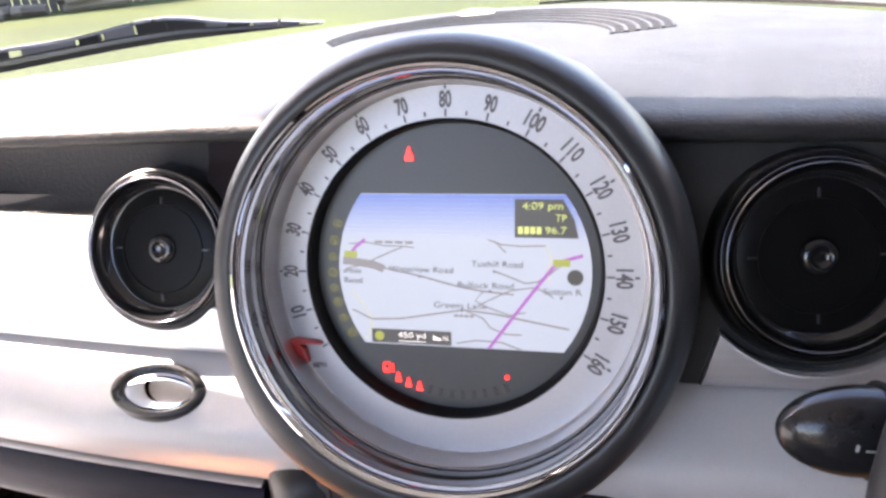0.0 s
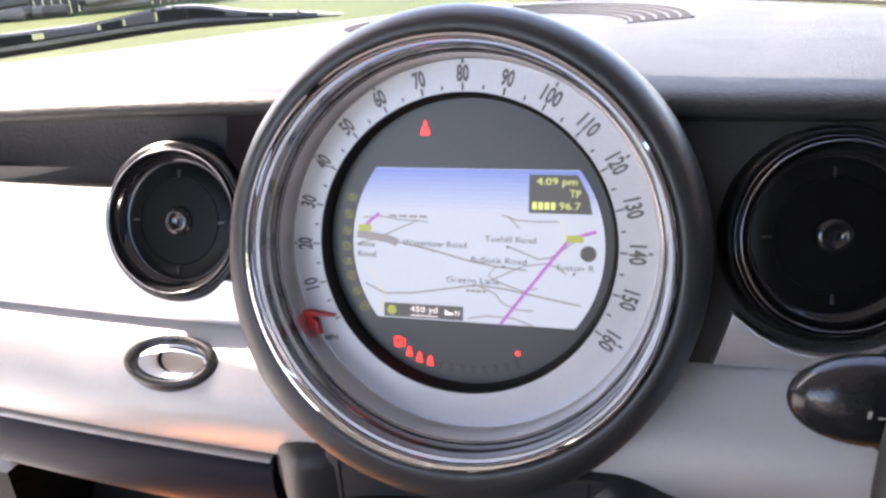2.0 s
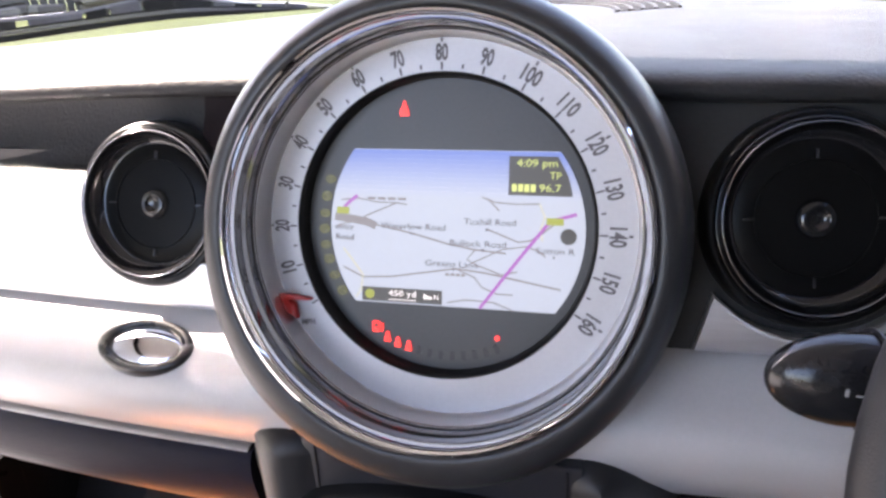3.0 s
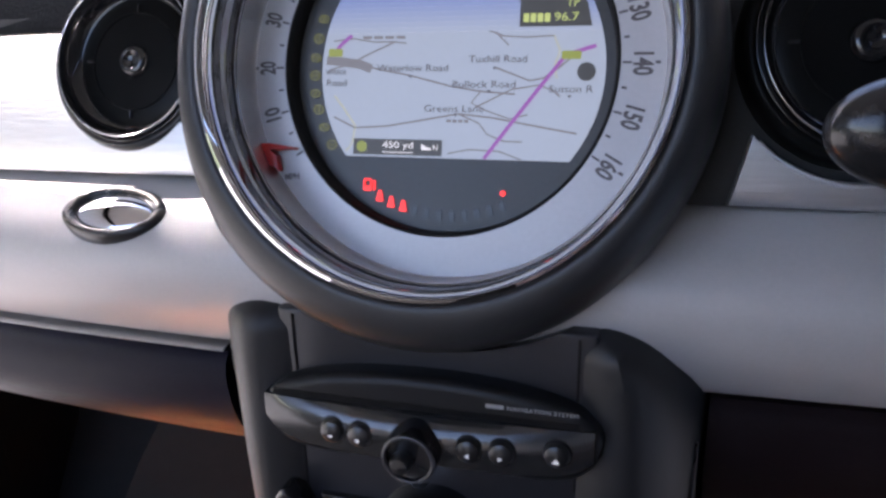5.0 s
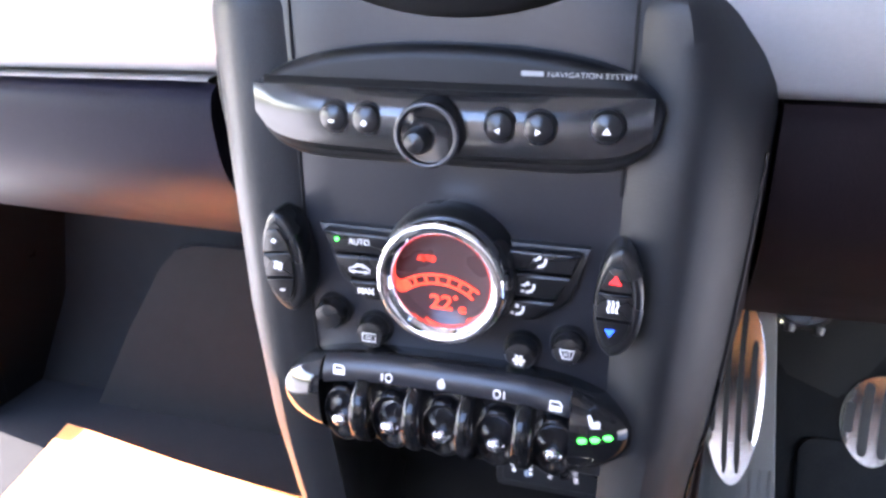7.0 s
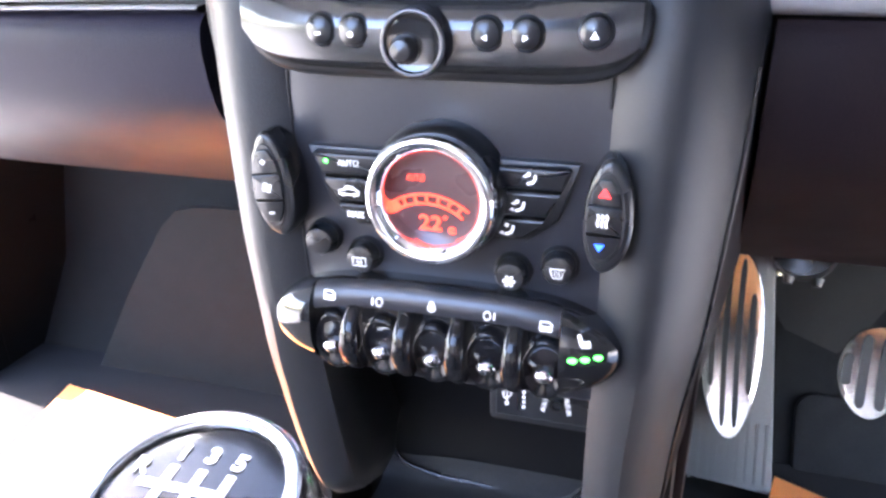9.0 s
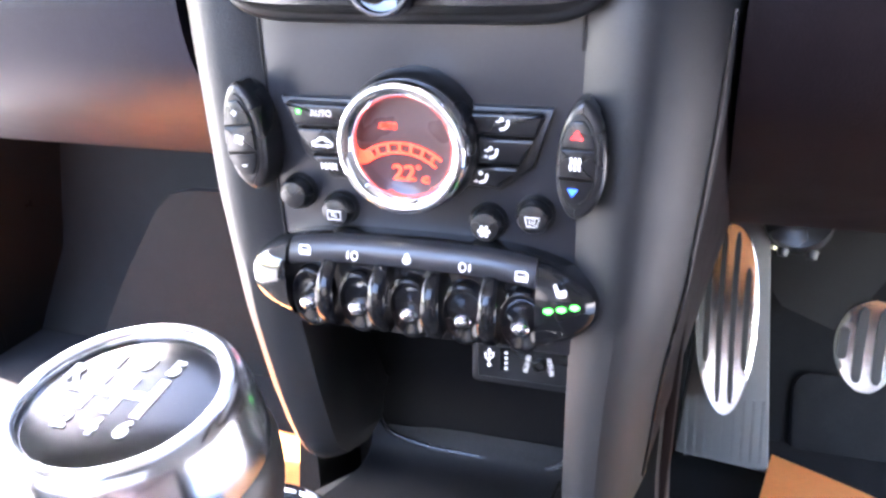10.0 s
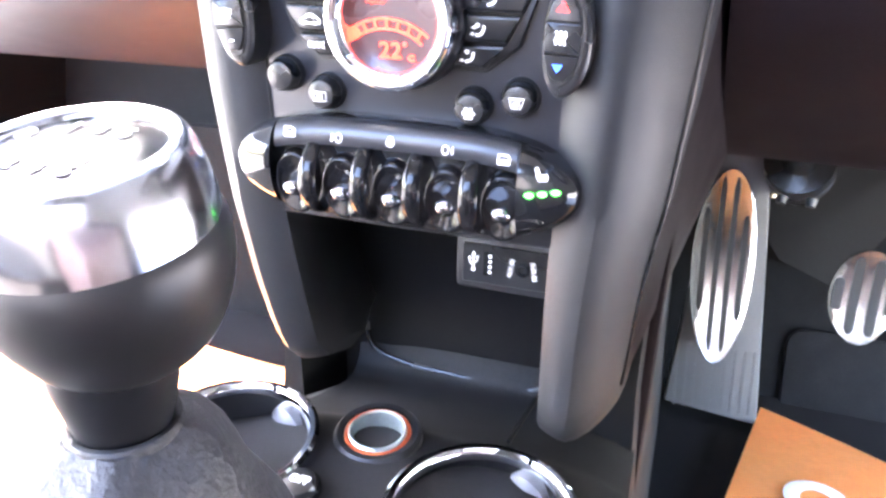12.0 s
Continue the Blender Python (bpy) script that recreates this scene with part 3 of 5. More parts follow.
for txt, u, v, w in (("Waterlow Road", -18.5, 0.6, 0.0345), ("Tuxhill Road", 21.5, 4.4, 0.0265), ("Bullock Road", 15.5, -6.8, 0.0290), ("Greens Lane", 2.0, -17.8, 0.0280), ("Sutton R", 54.5, -8.8, 0.0190), ("wrence", -56.5, -0.8, 0.0100), ("Road", -56.0, -6.2, 0.0100)):
    lettering("place_name", txt, 0.0045, map_dark, screen, pose(u / 1000, v / 1000, zz + 0.0004), w)
for u, v in ((-19.4, -3.2), (20, 0.5), (18, -9.8), (3, -20.6), (54, -12)):
    part("place_dot", prism([(u / 1000 - 0.0009, v / 1000 + 0.0007), (u / 1000 + 0.0009, v / 1000 + 0.0007), (u / 1000, v / 1000 - 0.0008)], zz, zz + 0.0003), map_dark, screen)
for u, v, w in ((-33, 14.8, 0.022), (4.0, -23.2, 0.011)):
    for k in range(4):
        part("word_bar", prism(rrect(w / 5, 0.0014, 0.0003, 2, u / 1000 + (k - 1.5) * w / 4, v / 1000), zz, zz + 0.0003), map_grey, screen)
info = part("info_box", prism([(0.0305, 0.0378), (0.0305, 0.0185), (0.0622, 0.0185), (0.0600, 0.0278), (0.0545, 0.0378)], zz, zz + 0.0006), map_box, screen)
lettering("clock", "4:09 pm", 0.0052, map_yellow, screen, pose(0.0445, 0.0343, zz + 0.0008), 0.0200)
lettering("traffic_mark", "TP", 0.0052, map_yellow, screen, pose(0.0535, 0.0283, zz + 0.0008), 0.0055)
for k in range(4):
    part("word_bar", prism(rrect(0.0024, 0.0038, 0.0004, 2, 0.0334 + k * 0.0031, 0.0222), zz + 0.0007, zz + 0.0009), map_yellow, screen)
lettering("frequency", "96.7", 0.0052, map_yellow, screen, pose(0.0510, 0.0222, zz + 0.0008), 0.0105)
part("scale_box", prism(rrect(0.0435, 0.0074, 0.0004, 2, -0.0245, -0.0357), zz + 0.0003, zz + 0.0006), map_box, screen)
lettering("scale_text", "450 yd", 0.0045, map_white, screen, pose(-0.0240, -0.0348, zz + 0.0008), 0.0150)
part("scale_bar", prism(rrect(0.0150, 0.0004, 0.0001, 1, -0.0240, -0.0381), zz + 0.0007, zz + 0.0009), map_white, screen)
part("compass_disc", prism(oval(0.0052, 0.0052, 20, -0.0420, -0.0357), zz + 0.0005, zz + 0.0008), map_green, screen)
lettering("compass_mark", "N", 0.0036, map_white, screen, pose(-0.0058, -0.0357, zz + 0.0008))
part("flag_mark", prism([(-0.0125, -0.0368), (-0.0125, -0.0340), (-0.0105, -0.0352), (-0.0080, -0.0358), (-0.0080, -0.0368)], zz + 0.0006, zz + 0.0009), map_white, screen)
# warning lamps round the screen
part("brake_lamp", prism([(-0.0240 + u, 0.0600 + w) for u, w in ((-0.0022, -0.0030), (0.0022, -0.0030), (0.0024, -0.0012), (0.0018, 0.0006), (0.0009, 0.0020), (0.0006, 0.0042), (-0.0006, 0.0042), (-0.0009, 0.0020), (-0.0018, 0.0006), (-0.0024, -0.0012))], 0.0005, 0.0009), lamp_red, speedo, "lit red warning lamp")
part("fuel_lamp", join(prism(rrect(0.0040, 0.0022, 0.0004, 2, -0.0388, -0.0553), 0.0005, 0.0009), prism(rrect(0.0034, 0.0009, 0.0003, 2, -0.0388, -0.0511), 0.0005, 0.0009), prism(rrect(0.0008, 0.0034, 0.0002, 2, -0.0404, -0.0528), 0.0005, 0.0009), prism(rrect(0.0008, 0.0034, 0.0002, 2, -0.0371, -0.0528), 0.0005, 0.0009), prism(rrect(0.0010, 0.0048, 0.0004, 2, -0.0354, -0.0538), 0.0005, 0.0009)), lamp_red, speedo, "lit red fuel pump symbol")
for u, v in ((-32.4, -58.6), (-26.7, -61.2), (-20.7, -62.8)):
    part("fuel_bar", prism([(u / 1000 - 0.0019, v / 1000 - 0.0026), (u / 1000 + 0.0019, v / 1000 - 0.0026), (u / 1000 + 0.0007, v / 1000 + 0.0026), (u / 1000 - 0.0007, v / 1000 + 0.0026)], 0.0005, 0.0009), lamp_red, speedo)
for k in range(8):
    a = radians(-103 + 5.2 * k)
    part("fuel_bar", prism(rrect(0.0026, 0.0046, 0.0005, 2), 0.0003, 0.0006), satin_black, speedo, m=pose(0.0665 * math.cos(a), 0.0665 * math.sin(a), 0, 0, 0, math.degrees(a) + 90))
part("temperature_dot", prism(oval(0.0026, 0.0026, 16, 0.0265, -0.0552), 0.0005, 0.0009), lamp_red, speedo)
for k, (u, v) in enumerate(((-64.2, 24.1), (-66.4, 15.0), (-67.6, 5.9), (-67.8, -2.4), (-67.3, -10.9), (-65.4, -18.5), (-62.3, -27.0), (-58.0, -35.2))):
    part("warning_symbol", lathe(ring_profile(0.0019, 0.0027, 0, 0.0004, 0.5, 2), 18, squash=(1, 0.9 if k % 2 else 0.75)), icon_olive, speedo, m=pose(u / 1000, v / 1000, 0.0004))
    part("warning_symbol", box(-0.0004, 0.0004, -0.0012, 0.0012, 0, 0.0004), icon_olive, speedo, m=pose(u / 1000, v / 1000, 0.0004, 0, 0, 37 * k))


# ---- the centre console ----
console = thing("centre_console", Matrix.Identity(4), "dark grey centre console stack with rounded side tubes", "console", kind="structure")
FACE = -0.010
cut(part("face_panel", box(-0.078, 0.072, FACE, 0.03, 0.318, 0.5290, 0.002, 3), panel_grey, console, "dark grey satin face panel"), moved(lathe([(0.1272, -0.085), (0.1272, 0.25)], 72, True, True), DIAL))


def lerp(tab, z):
    zs = [t[0] for t in tab]
    return [float(np.interp(z, zs, [t[k] for t in tab])) for k in range(1, len(tab[0]))]


def side_tube(sgn, table, top, bottom, shoulder, foot=0.030):
    """A side tube: (height, inner x, outer x, front y) rows from low to high."""
    rings = []
    steps = 48
    for i in range(steps + 1):
        z = bottom + (top - bottom) * math.sin(math.pi / 2 * i / steps) if i > steps // 3 else bottom + (top - bottom) * 0.5 * i / (steps // 3)
        xi, xo, yf = lerp(table, z)
        # round both ends
        k = min(1.0, math.sqrt(max(0.0, 1 - max(0.0, 1 - (z - bottom) / foot) ** 2)) + 0.05)
        k2 = math.sqrt(max(0.0, 1 - max(0.0, 1 - (top - z) / shoulder) ** 2))
        k3 = math.sqrt(max(0.0, 1 - max(0.0, 1 - (top - z) / 0.014) ** 2))
        w = (xo - xi) - (xo - xi) * 0.65 * min(1.0, shoulder / 0.04) * (1 - k2)
        dy = (1 - k) * foot + (1 - k3) * 0.022
        sec = [(0.0, 0.030), (0.0, 0.0085), (0.05, 0.0066), (0.15, 0.0036), (0.27, 0.0012), (0.38, 0.0004), (0.50, 0.0040), (0.63, 0.0120), (0.75, 0.0225), (0.85, 0.034), (0.93, 0.047), (0.98, 0.063), (1.0, 0.085), (1.0, 0.12), (0.5, 0.12), (0.3, 0.06)]
        rings.append([(sgn * (xi + w * u), yf + v + (dy if v < 0.1 else 0), z) for u, v in sec])
    return loft(rings)


RIGHT = [(0.213, 0.0632, 0.1025, -0.014), (0.25, 0.0632, 0.1055, -0.016), (0.276, 0.0630, 0.1067, -0.017), (0.30, 0.0630, 0.109, -0.018), (0.337, 0.0635, 0.1146, -0.018), (0.378, 0.063, 0.1180, -0.018), (0.4256, 0.063, 0.1210, -0.018), (0.45, 0.063, 0.122, -0.018), (0.55, 0.064, 0.124, -0.016)]
part("side_tube", side_tube(1, RIGHT, 0.530, 0.2135, 0.060, 0.008), console_grey, console)
part("side_tube", side_tube(-1, [(0.217, 0.056, 0.086, -0.004), (0.25, 0.060, 0.1025, -0.011), (0.28, 0.063, 0.1095, -0.015), (0.32, 0.067, 0.1165, -0.018), (0.38, 0.070, 0.1245, -0.018), (0.45, 0.071, 0.1278, -0.018), (0.50, 0.0705, 0.1303, -0.017), (0.55, 0.070, 0.1315, -0.016)], 0.531, 0.217, 0.020), console_grey, console)
for sgn, row in ((1, ((0.222, 0.0622), (0.30, 0.0630), (0.45, 0.0630), (0.526, 0.0638))), (-1, ((0.30, 0.0652), (0.32, 0.0670), (0.38, 0.0700), (0.45, 0.0710), (0.526, 0.0702)))):
    part("panel_joint", tube([(sgn * x, FACE - 0.0004, z) for z, x in row if z > 0.315], 0.0006, 6), rim_matt, console)
part("side_skirt", box(0.104, 0.116, 0.075, 0.34, 0.0, 0.47, 0.004), knee_black, console)
part("side_skirt", box(-0.116, -0.104, 0.110, 0.34, 0.0, 0.47, 0.004), knee_black, console)
seam = []
for k in range(24):
    z = 0.232 + 0.010 * k
    xi, xo, yf = lerp(RIGHT, z)
    seam.append((xi + 0.905 * (xo - xi), yf + 0.0412, z))
part("seam", tube(seam, 0.0011, 6), satin_black, console)
rings = []
for k in range(22):
    y = 0.0265 + 0.0102 * k
    foot = 0.214 + 0.087 * ((y - 0.0265) / 0.211) ** 0.92
    outer = []
    for i in range(15):
        z = foot + (0.474 - foot) * i / 14
        xi, xo, yf = lerp(RIGHT, z)
        outer.append((xi + 0.915 * (xo - xi) + 0.200 * (y - 0.0265) * (1 - 0.25 * (z - 0.30)) - 0.010 * max(0.0, 1 - (z - foot) / 0.016) ** 2, y, z))
    rings.append(outer + [(0.084, y, 0.474), (0.084, y, foot)])
part("side_cover", loft(rings), knee_black, console, "dull black cover on the side of the console")
part("tray_joint", tube([(0.0556, 0.045, 0.2005), (0.0546, 0.034, 0.2045), (0.0520, 0.010, 0.2065), (0.0505, -0.010, 0.2095)], 0.0015, 6), well_black, console)
# black filler added for the shadow gap between left tube and glovebox lid
rings = []
for k in range(15):
    f = k / 14
    z = 0.385 + 0.125 * f
    xo = -float(np.interp(z, (0.385, 0.42, 0.45, 0.475, 0.49, 0.510), (0.1185, 0.1225, 0.1260, 0.1290, 0.1290, 0.1260)))
    rings.append([(-0.100, 0.030, z), (xo + 0.006, 0.0225, z), (xo + 0.002, 0.0225, z), (xo, 0.025, z), (xo, 0.11, z), (-0.100, 0.11, z)])
part("shadow_gap_filler", loft(rings), soft_black, console)
part("air_box", box(-0.104, 0.104, 0.115, 0.52, 0.0, 0.655), soft_black, console)
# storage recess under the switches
# lined in the darker black, so shade inside is partly colour
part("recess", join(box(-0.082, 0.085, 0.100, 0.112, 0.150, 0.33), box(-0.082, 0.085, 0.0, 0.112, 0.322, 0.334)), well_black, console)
floor_sec = smooth_path([(0.098, 0.184), (0.094, 0.175), (0.085, 0.168), (0.06, 0.173), (0.0, 0.199), (-0.03, 0.210), (-0.12, 0.214), (-0.45, 0.218)], 5)
rings = []
for i in range(17):
    u = i / 16
    k = abs(2 * u - 1)
    row = []
    for y, z in floor_sec:
        left = float(np.interp(y, (-0.075, -0.035, 0.0, 0.09), (-0.132, -0.104, -0.078, -0.080)))
        row.append((left + (0.112 - left) * u, y, z - 0.012 * k ** 4 + (0.006 * max(0.0, 1 - u / 0.12) if y > -0.01 else 0.0)))
    rings.append(row + [(row[-1][0], -0.45, 0.0), (row[0][0], 0.098, 0.0)])
part("tray_floor", loft(rings), tray_black, console, "black tunnel tray with a raised lip")
part("tray_lip", tube(smooth_path([(-0.0735, 0.096, 0.196), (-0.0715, 0.094, 0.186), (-0.0636, 0.092, 0.1775), (-0.040, 0.092, 0.1716), (-0.015, 0.092, 0.1706), (0.023, 0.092, 0.1690), (0.041, 0.092, 0.1698), (0.050, 0.092, 0.1745), (0.056, 0.092, 0.182)], 6), 0.0016, 8), satin_black, console)

# ---- radio unit ----
radio = thing("car_radio", pose(-0.004, FACE, 0.484, 90), "black lens-shaped radio unit with round buttons and a knob", "car radio")


def lens(w, top, bottom, n=28, power=2.4):
    xs = [w * math.cos(math.pi * i / n) for i in range(n + 1)]
    up = [(x, top * (1 - abs(x / w) ** power) ** 0.5 if abs(x) < w else 0.0) for x in xs]
    dn = [(-x, -bottom * (1 - abs(x / w) ** power) ** 0.5 if abs(x) < w else 0.0) for x in xs[1:-1]]
    return up + dn


part("body", prism(lens(0.0800, 0.0215, 0.0245, power=2.2)[:29] + lens(0.0800, 0.0215, 0.0245, power=8.0)[29:], -0.016, 0.012, 0.005, 4), hood_black, radio)
# dark bar laid on the body, coloured like the shaded inside of a slot
part("slot", prism([(-0.0735, 0.0058), (0.0700, 0.0058), (0.0700, 0.0082), (-0.0735, 0.0086)], 0.0115, 0.0124), well_black, radio, "dark disc slot")
# lower, bulging front strip
rings = []
for i in range(31):
    x = -0.0785 + 0.155 * i / 30
    k = max(0.02, 1 - abs((x + 0.001) / 0.0785) ** 2.4) ** 0.5
    z0 = -0.0222 * max(0.05, 1 - abs(x / 0.0800) ** 8.0) ** 0.5
    bow_out = 0.0062 * (1 - (x / 0.080) ** 2)
    rings.append([(x, 0.0055, 0.008), (x, 0.0053, 0.0118 + 0.0010 * k + 0.35 * bow_out), (x, 0.002, 0.0118 + 0.0028 * k + 0.80 * bow_out), (x, -0.005, 0.0118 + 0.0042 * k + bow_out), (x, z0 * 0.75, 0.0118 + 0.0025 * k + 0.85 * bow_out), (x, z0, 0.009), (x, z0, 0.004), (x, 0.0055, 0.004)])
part("front_strip", loft(rings), strip_lacquer, radio, "dark metallic lacquered front strip")
for x in (-0.0405, -0.0270, 0.0235, 0.0378, 0.0612):
    b = part("button", lathe([(0.0061, 0.018), (0.0059, 0.0212), (0.0051, 0.0236), (0.0033, 0.0247), (0.0, 0.0251)], 28), satin_black, radio, m=pose(x, -0.0050 + (0.001 if x > 0.06 else 0), -0.0062 * (x / 0.078) ** 2))
    part("button_ring", lathe(ring_profile(0.0058, 0.0066, 0.0195, 0.0212, 0.8, 3), 28), hood_black, b)
for x, pts in ((0.0235, [(0.0012, 0.0016), (0.0012, -0.0016), (-0.0016, 0)]), (0.0378, [(-0.0012, 0.0016), (-0.0012, -0.0016), (0.0016, 0)]), (0.0612, [(-0.0022, -0.0014), (0.0022, -0.0014), (0, 0.0022)]), (-0.0405, rrect(0.003, 0.0014, 0.0003, 2)), (-0.0270, oval(0.0030, 0.0030, 10))):
    part("symbol", prism([(0.72 * u, 0.72 * w) for u, w in pts], 0.0244, 0.0253), print_white_glow, radio, m=pose(x, -0.0060 + (0.001 if x > 0.06 else 0), -0.0062 * (x / 0.078) ** 2))
knob = part("knob", lathe([(0.0125, 0.016), (0.0125, 0.028), (0.0118, 0.0302), (0.0105, 0.0306), (0.0100, 0.0290), (0.0060, 0.0280), (0.0, 0.0278)], 48), gloss_black, radio, "gloss black volume knob", m=pose(-0.001, -0.0078, 0))
part("knob_rim", lathe(ring_profile(0.0102, 0.0120, 0.0296, 0.0312, 0.8, 3), 48), dark_metal, knob)
part("knob_thumb", lathe([(0.0050, 0.027), (0.0049, 0.031), (0.0036, 0.0338), (0.0, 0.0348)], 28), satin_black, knob, m=pose(-0.0036, -0.0022, 0))
part("brand_bar", prism(rrect(0.0080, 0.0018, 0.0003, 2, 0.0333, 0.0125), 0.0115, 0.0123), print_grey, radio)
lettering("system_name", "NAVIGATION SYSTEM", 0.0026, print_grey, radio, pose(0.0540, 0.0123, 0.0122), 0.0305)

# ---- climate controls ----
climate = thing("climate_control", pose(-0.0038, FACE, 0.4135, 90), "round red climate display in a chrome ring with buttons", "climate control")
part("hood", lathe([(0.0294, -0.002), (0.0292, 0.006), (0.0282, 0.012), (0.0265, 0.014)], 64), satin_black, climate)
part("chrome_ring", lathe(smooth_path([(0.0194, 0.0100), (0.0196, 0.0135), (0.0200, 0.0175), (0.0212, 0.0196), (0.0230, 0.0210), (0.0250, 0.0214), (0.0265, 0.0202), (0.0272, 0.0175), (0.0270, 0.010)], 4), 96), chrome, climate, "polished chrome ring")
part("display", lathe([(0.0202, 0.0102), (0.0, 0.0105)], 56), lcd_back, climate, "dark red lit display")
DISP = 0.0107
SHRINK = pose(-0.0030, -0.0034, 0) @ Matrix.Diagonal((0.93, 0.93, 1, 1))
lettering("mode_text", "AUTO", 0.0042, lcd_red, climate, SHRINK @ pose(-0.0055, 0.0110, DISP), 0.0085)
for dr in (-0.0021, 0.0021):
    part("gauge_line", line_strip([((0.0275 + dr) * math.cos(radians(a)) - 0.0005, (0.0275 + dr) * math.sin(radians(a)) - 0.0258) for a in range(130, 49, -4)], 0.0010, DISP), lcd_red, climate, m=SHRINK)
for a in (126, 112, 101, 90, 79, 68, 57):
    part("gauge_bar", box(-0.0006, 0.0006, -0.0021, 0.0021, 0, 0.0003), lcd_red, climate, m=SHRINK @ pose(0.0275 * math.cos(radians(a)) - 0.0005, 0.0275 * math.sin(radians(a)) - 0.0258, DISP, 0, 0, a - 90))
part("gauge_bar", prism(oval(0.0068, 0.0052, 16, -0.0160, -0.0030), DISP, DISP + 0.0004), lcd_red, climate, m=SHRINK)
lettering("temperature", "22", 0.0098, lcd_red, climate, SHRINK @ pose(0.0010, -0.0098, DISP), 0.0105, bold=0.0002)
lettering("degree_mark", "c", 0.0058, lcd_red, climate, SHRINK @ pose(0.0108, -0.0118, DISP), 0.0034, bold=0.0002)
part("degree_dot", lathe(ring_profile(0.0005, 0.0010, 0, 0.0003, 0.6, 2), 14), lcd_red, climate, m=SHRINK @ pose(0.0078, -0.0065, DISP))


def wing_buttons(sgn, rows):
    for o in rows:
        pts = [(sgn * x, y) for x, y in o]
        part("button", prism(pts if sgn > 0 else pts[::-1], -0.002, 0.0075, 0.0018, 4), satin_black, climate)


WING = [[(0.020, 0.0138), (0.022, 0.0042), (0.0510, 0.0042), (0.0556, 0.0130), (0.0540, 0.0143)],
        [(0.020, 0.0034), (0.020, -0.0073), (0.0450, -0.0073), (0.0505, 0.0034)],
        [(0.019, -0.0081), (0.021, -0.0168), (0.0365, -0.0173), (0.0445, -0.0081)]]
wing_buttons(1, [[(x - 0.0012 * (y > 0.0125 and x > 0.05), y - 0.0006 * (y > 0.0125)) for x, y in o] for o in WING])
wing_buttons(-1, WING)
part("wing_frame", prism([(-0.0585, 0.0157), (-0.0500, -0.0088), (-0.037, -0.0195), (0.037, -0.0195), (0.050, -0.0088), (0.0572, 0.0148)], -0.002, 0.0035, 0.001, 2), soft_black, climate)
lettering("button_text", "AUTO", 0.0040, print_white_glow, climate, pose(-0.0388, 0.0098, 0.0078), 0.0095)
lettering("button_text", "MAX", 0.0036, print_white_glow, climate, pose(-0.0368, -0.0128, 0.0079), 0.0076, bold=0.0001)
part("indicator", prism(oval(0.0020, 0.0020, 14, -0.0490, 0.0104), 0.0070, 0.0079), lamp_green, climate, "lit green indicator")
part("button_symbol", line_strip([(-0.0450, -0.0028), (-0.0450, -0.0010), (-0.0428, -0.0004), (-0.0410, 0.0014), (-0.0378, 0.0014), (-0.0355, -0.0004), (-0.0342, -0.0012), (-0.0342, -0.0028), (-0.0450, -0.0028)], 0.0006, 0.0076), print_white_glow, climate, m=pose(-0.0060, -0.0016, 0) @ Matrix.Diagonal((0.84, 0.84, 1, 1)))
for x in (-0.0428, -0.0365):
    part("button_symbol", prism(oval(0.0018, 0.0018, 12, x, -0.0028), 0.0076, 0.0079), print_white_glow, climate, m=pose(-0.0060, -0.0016, 0) @ Matrix.Diagonal((0.84, 0.84, 1, 1)))
part("button_symbol", line_strip([(-0.0420, -0.0006), (-0.0405, 0.0004), (-0.0385, 0.0004), (-0.0372, -0.0006)], 0.0005, 0.0076), print_white_glow, climate, m=pose(-0.0060, -0.0016, 0) @ Matrix.Diagonal((0.84, 0.84, 1, 1)))
for x, y, low, high in ((0.0388, 0.0088, False, True), (0.0345, -0.0028, True, True), (0.0305, -0.0132, True, False)):
    part("button_symbol", prism(oval(0.0017, 0.0017, 12), 0.0, 0.0004), print_white_glow, climate, m=pose(x - 0.0010, y + 0.0021, 0.0076))
    part("button_symbol", line_strip(smooth_path([(0.0016, 0.0020), (0.0014, 0.0002), (0.0004, -0.0012), (-0.0016, -0.0018)], 3), 0.0011, 0.0, 0.0004), print_white_glow, climate, m=pose(x, y, 0.0076))
    if high:
        part("button_symbol", prism([(-0.0036, 0.0012), (-0.0018, 0.0006), (-0.0018, 0.0018)], 0.0, 0.0004), print_white_glow, climate, m=pose(x, y, 0.0076))
    if low:
        part("button_symbol", prism([(-0.0034, -0.0016), (-0.0022, -0.0006), (-0.0016, -0.0018)], 0.0, 0.0004), print_white_glow, climate, m=pose(x - 0.0006, y, 0.0076))
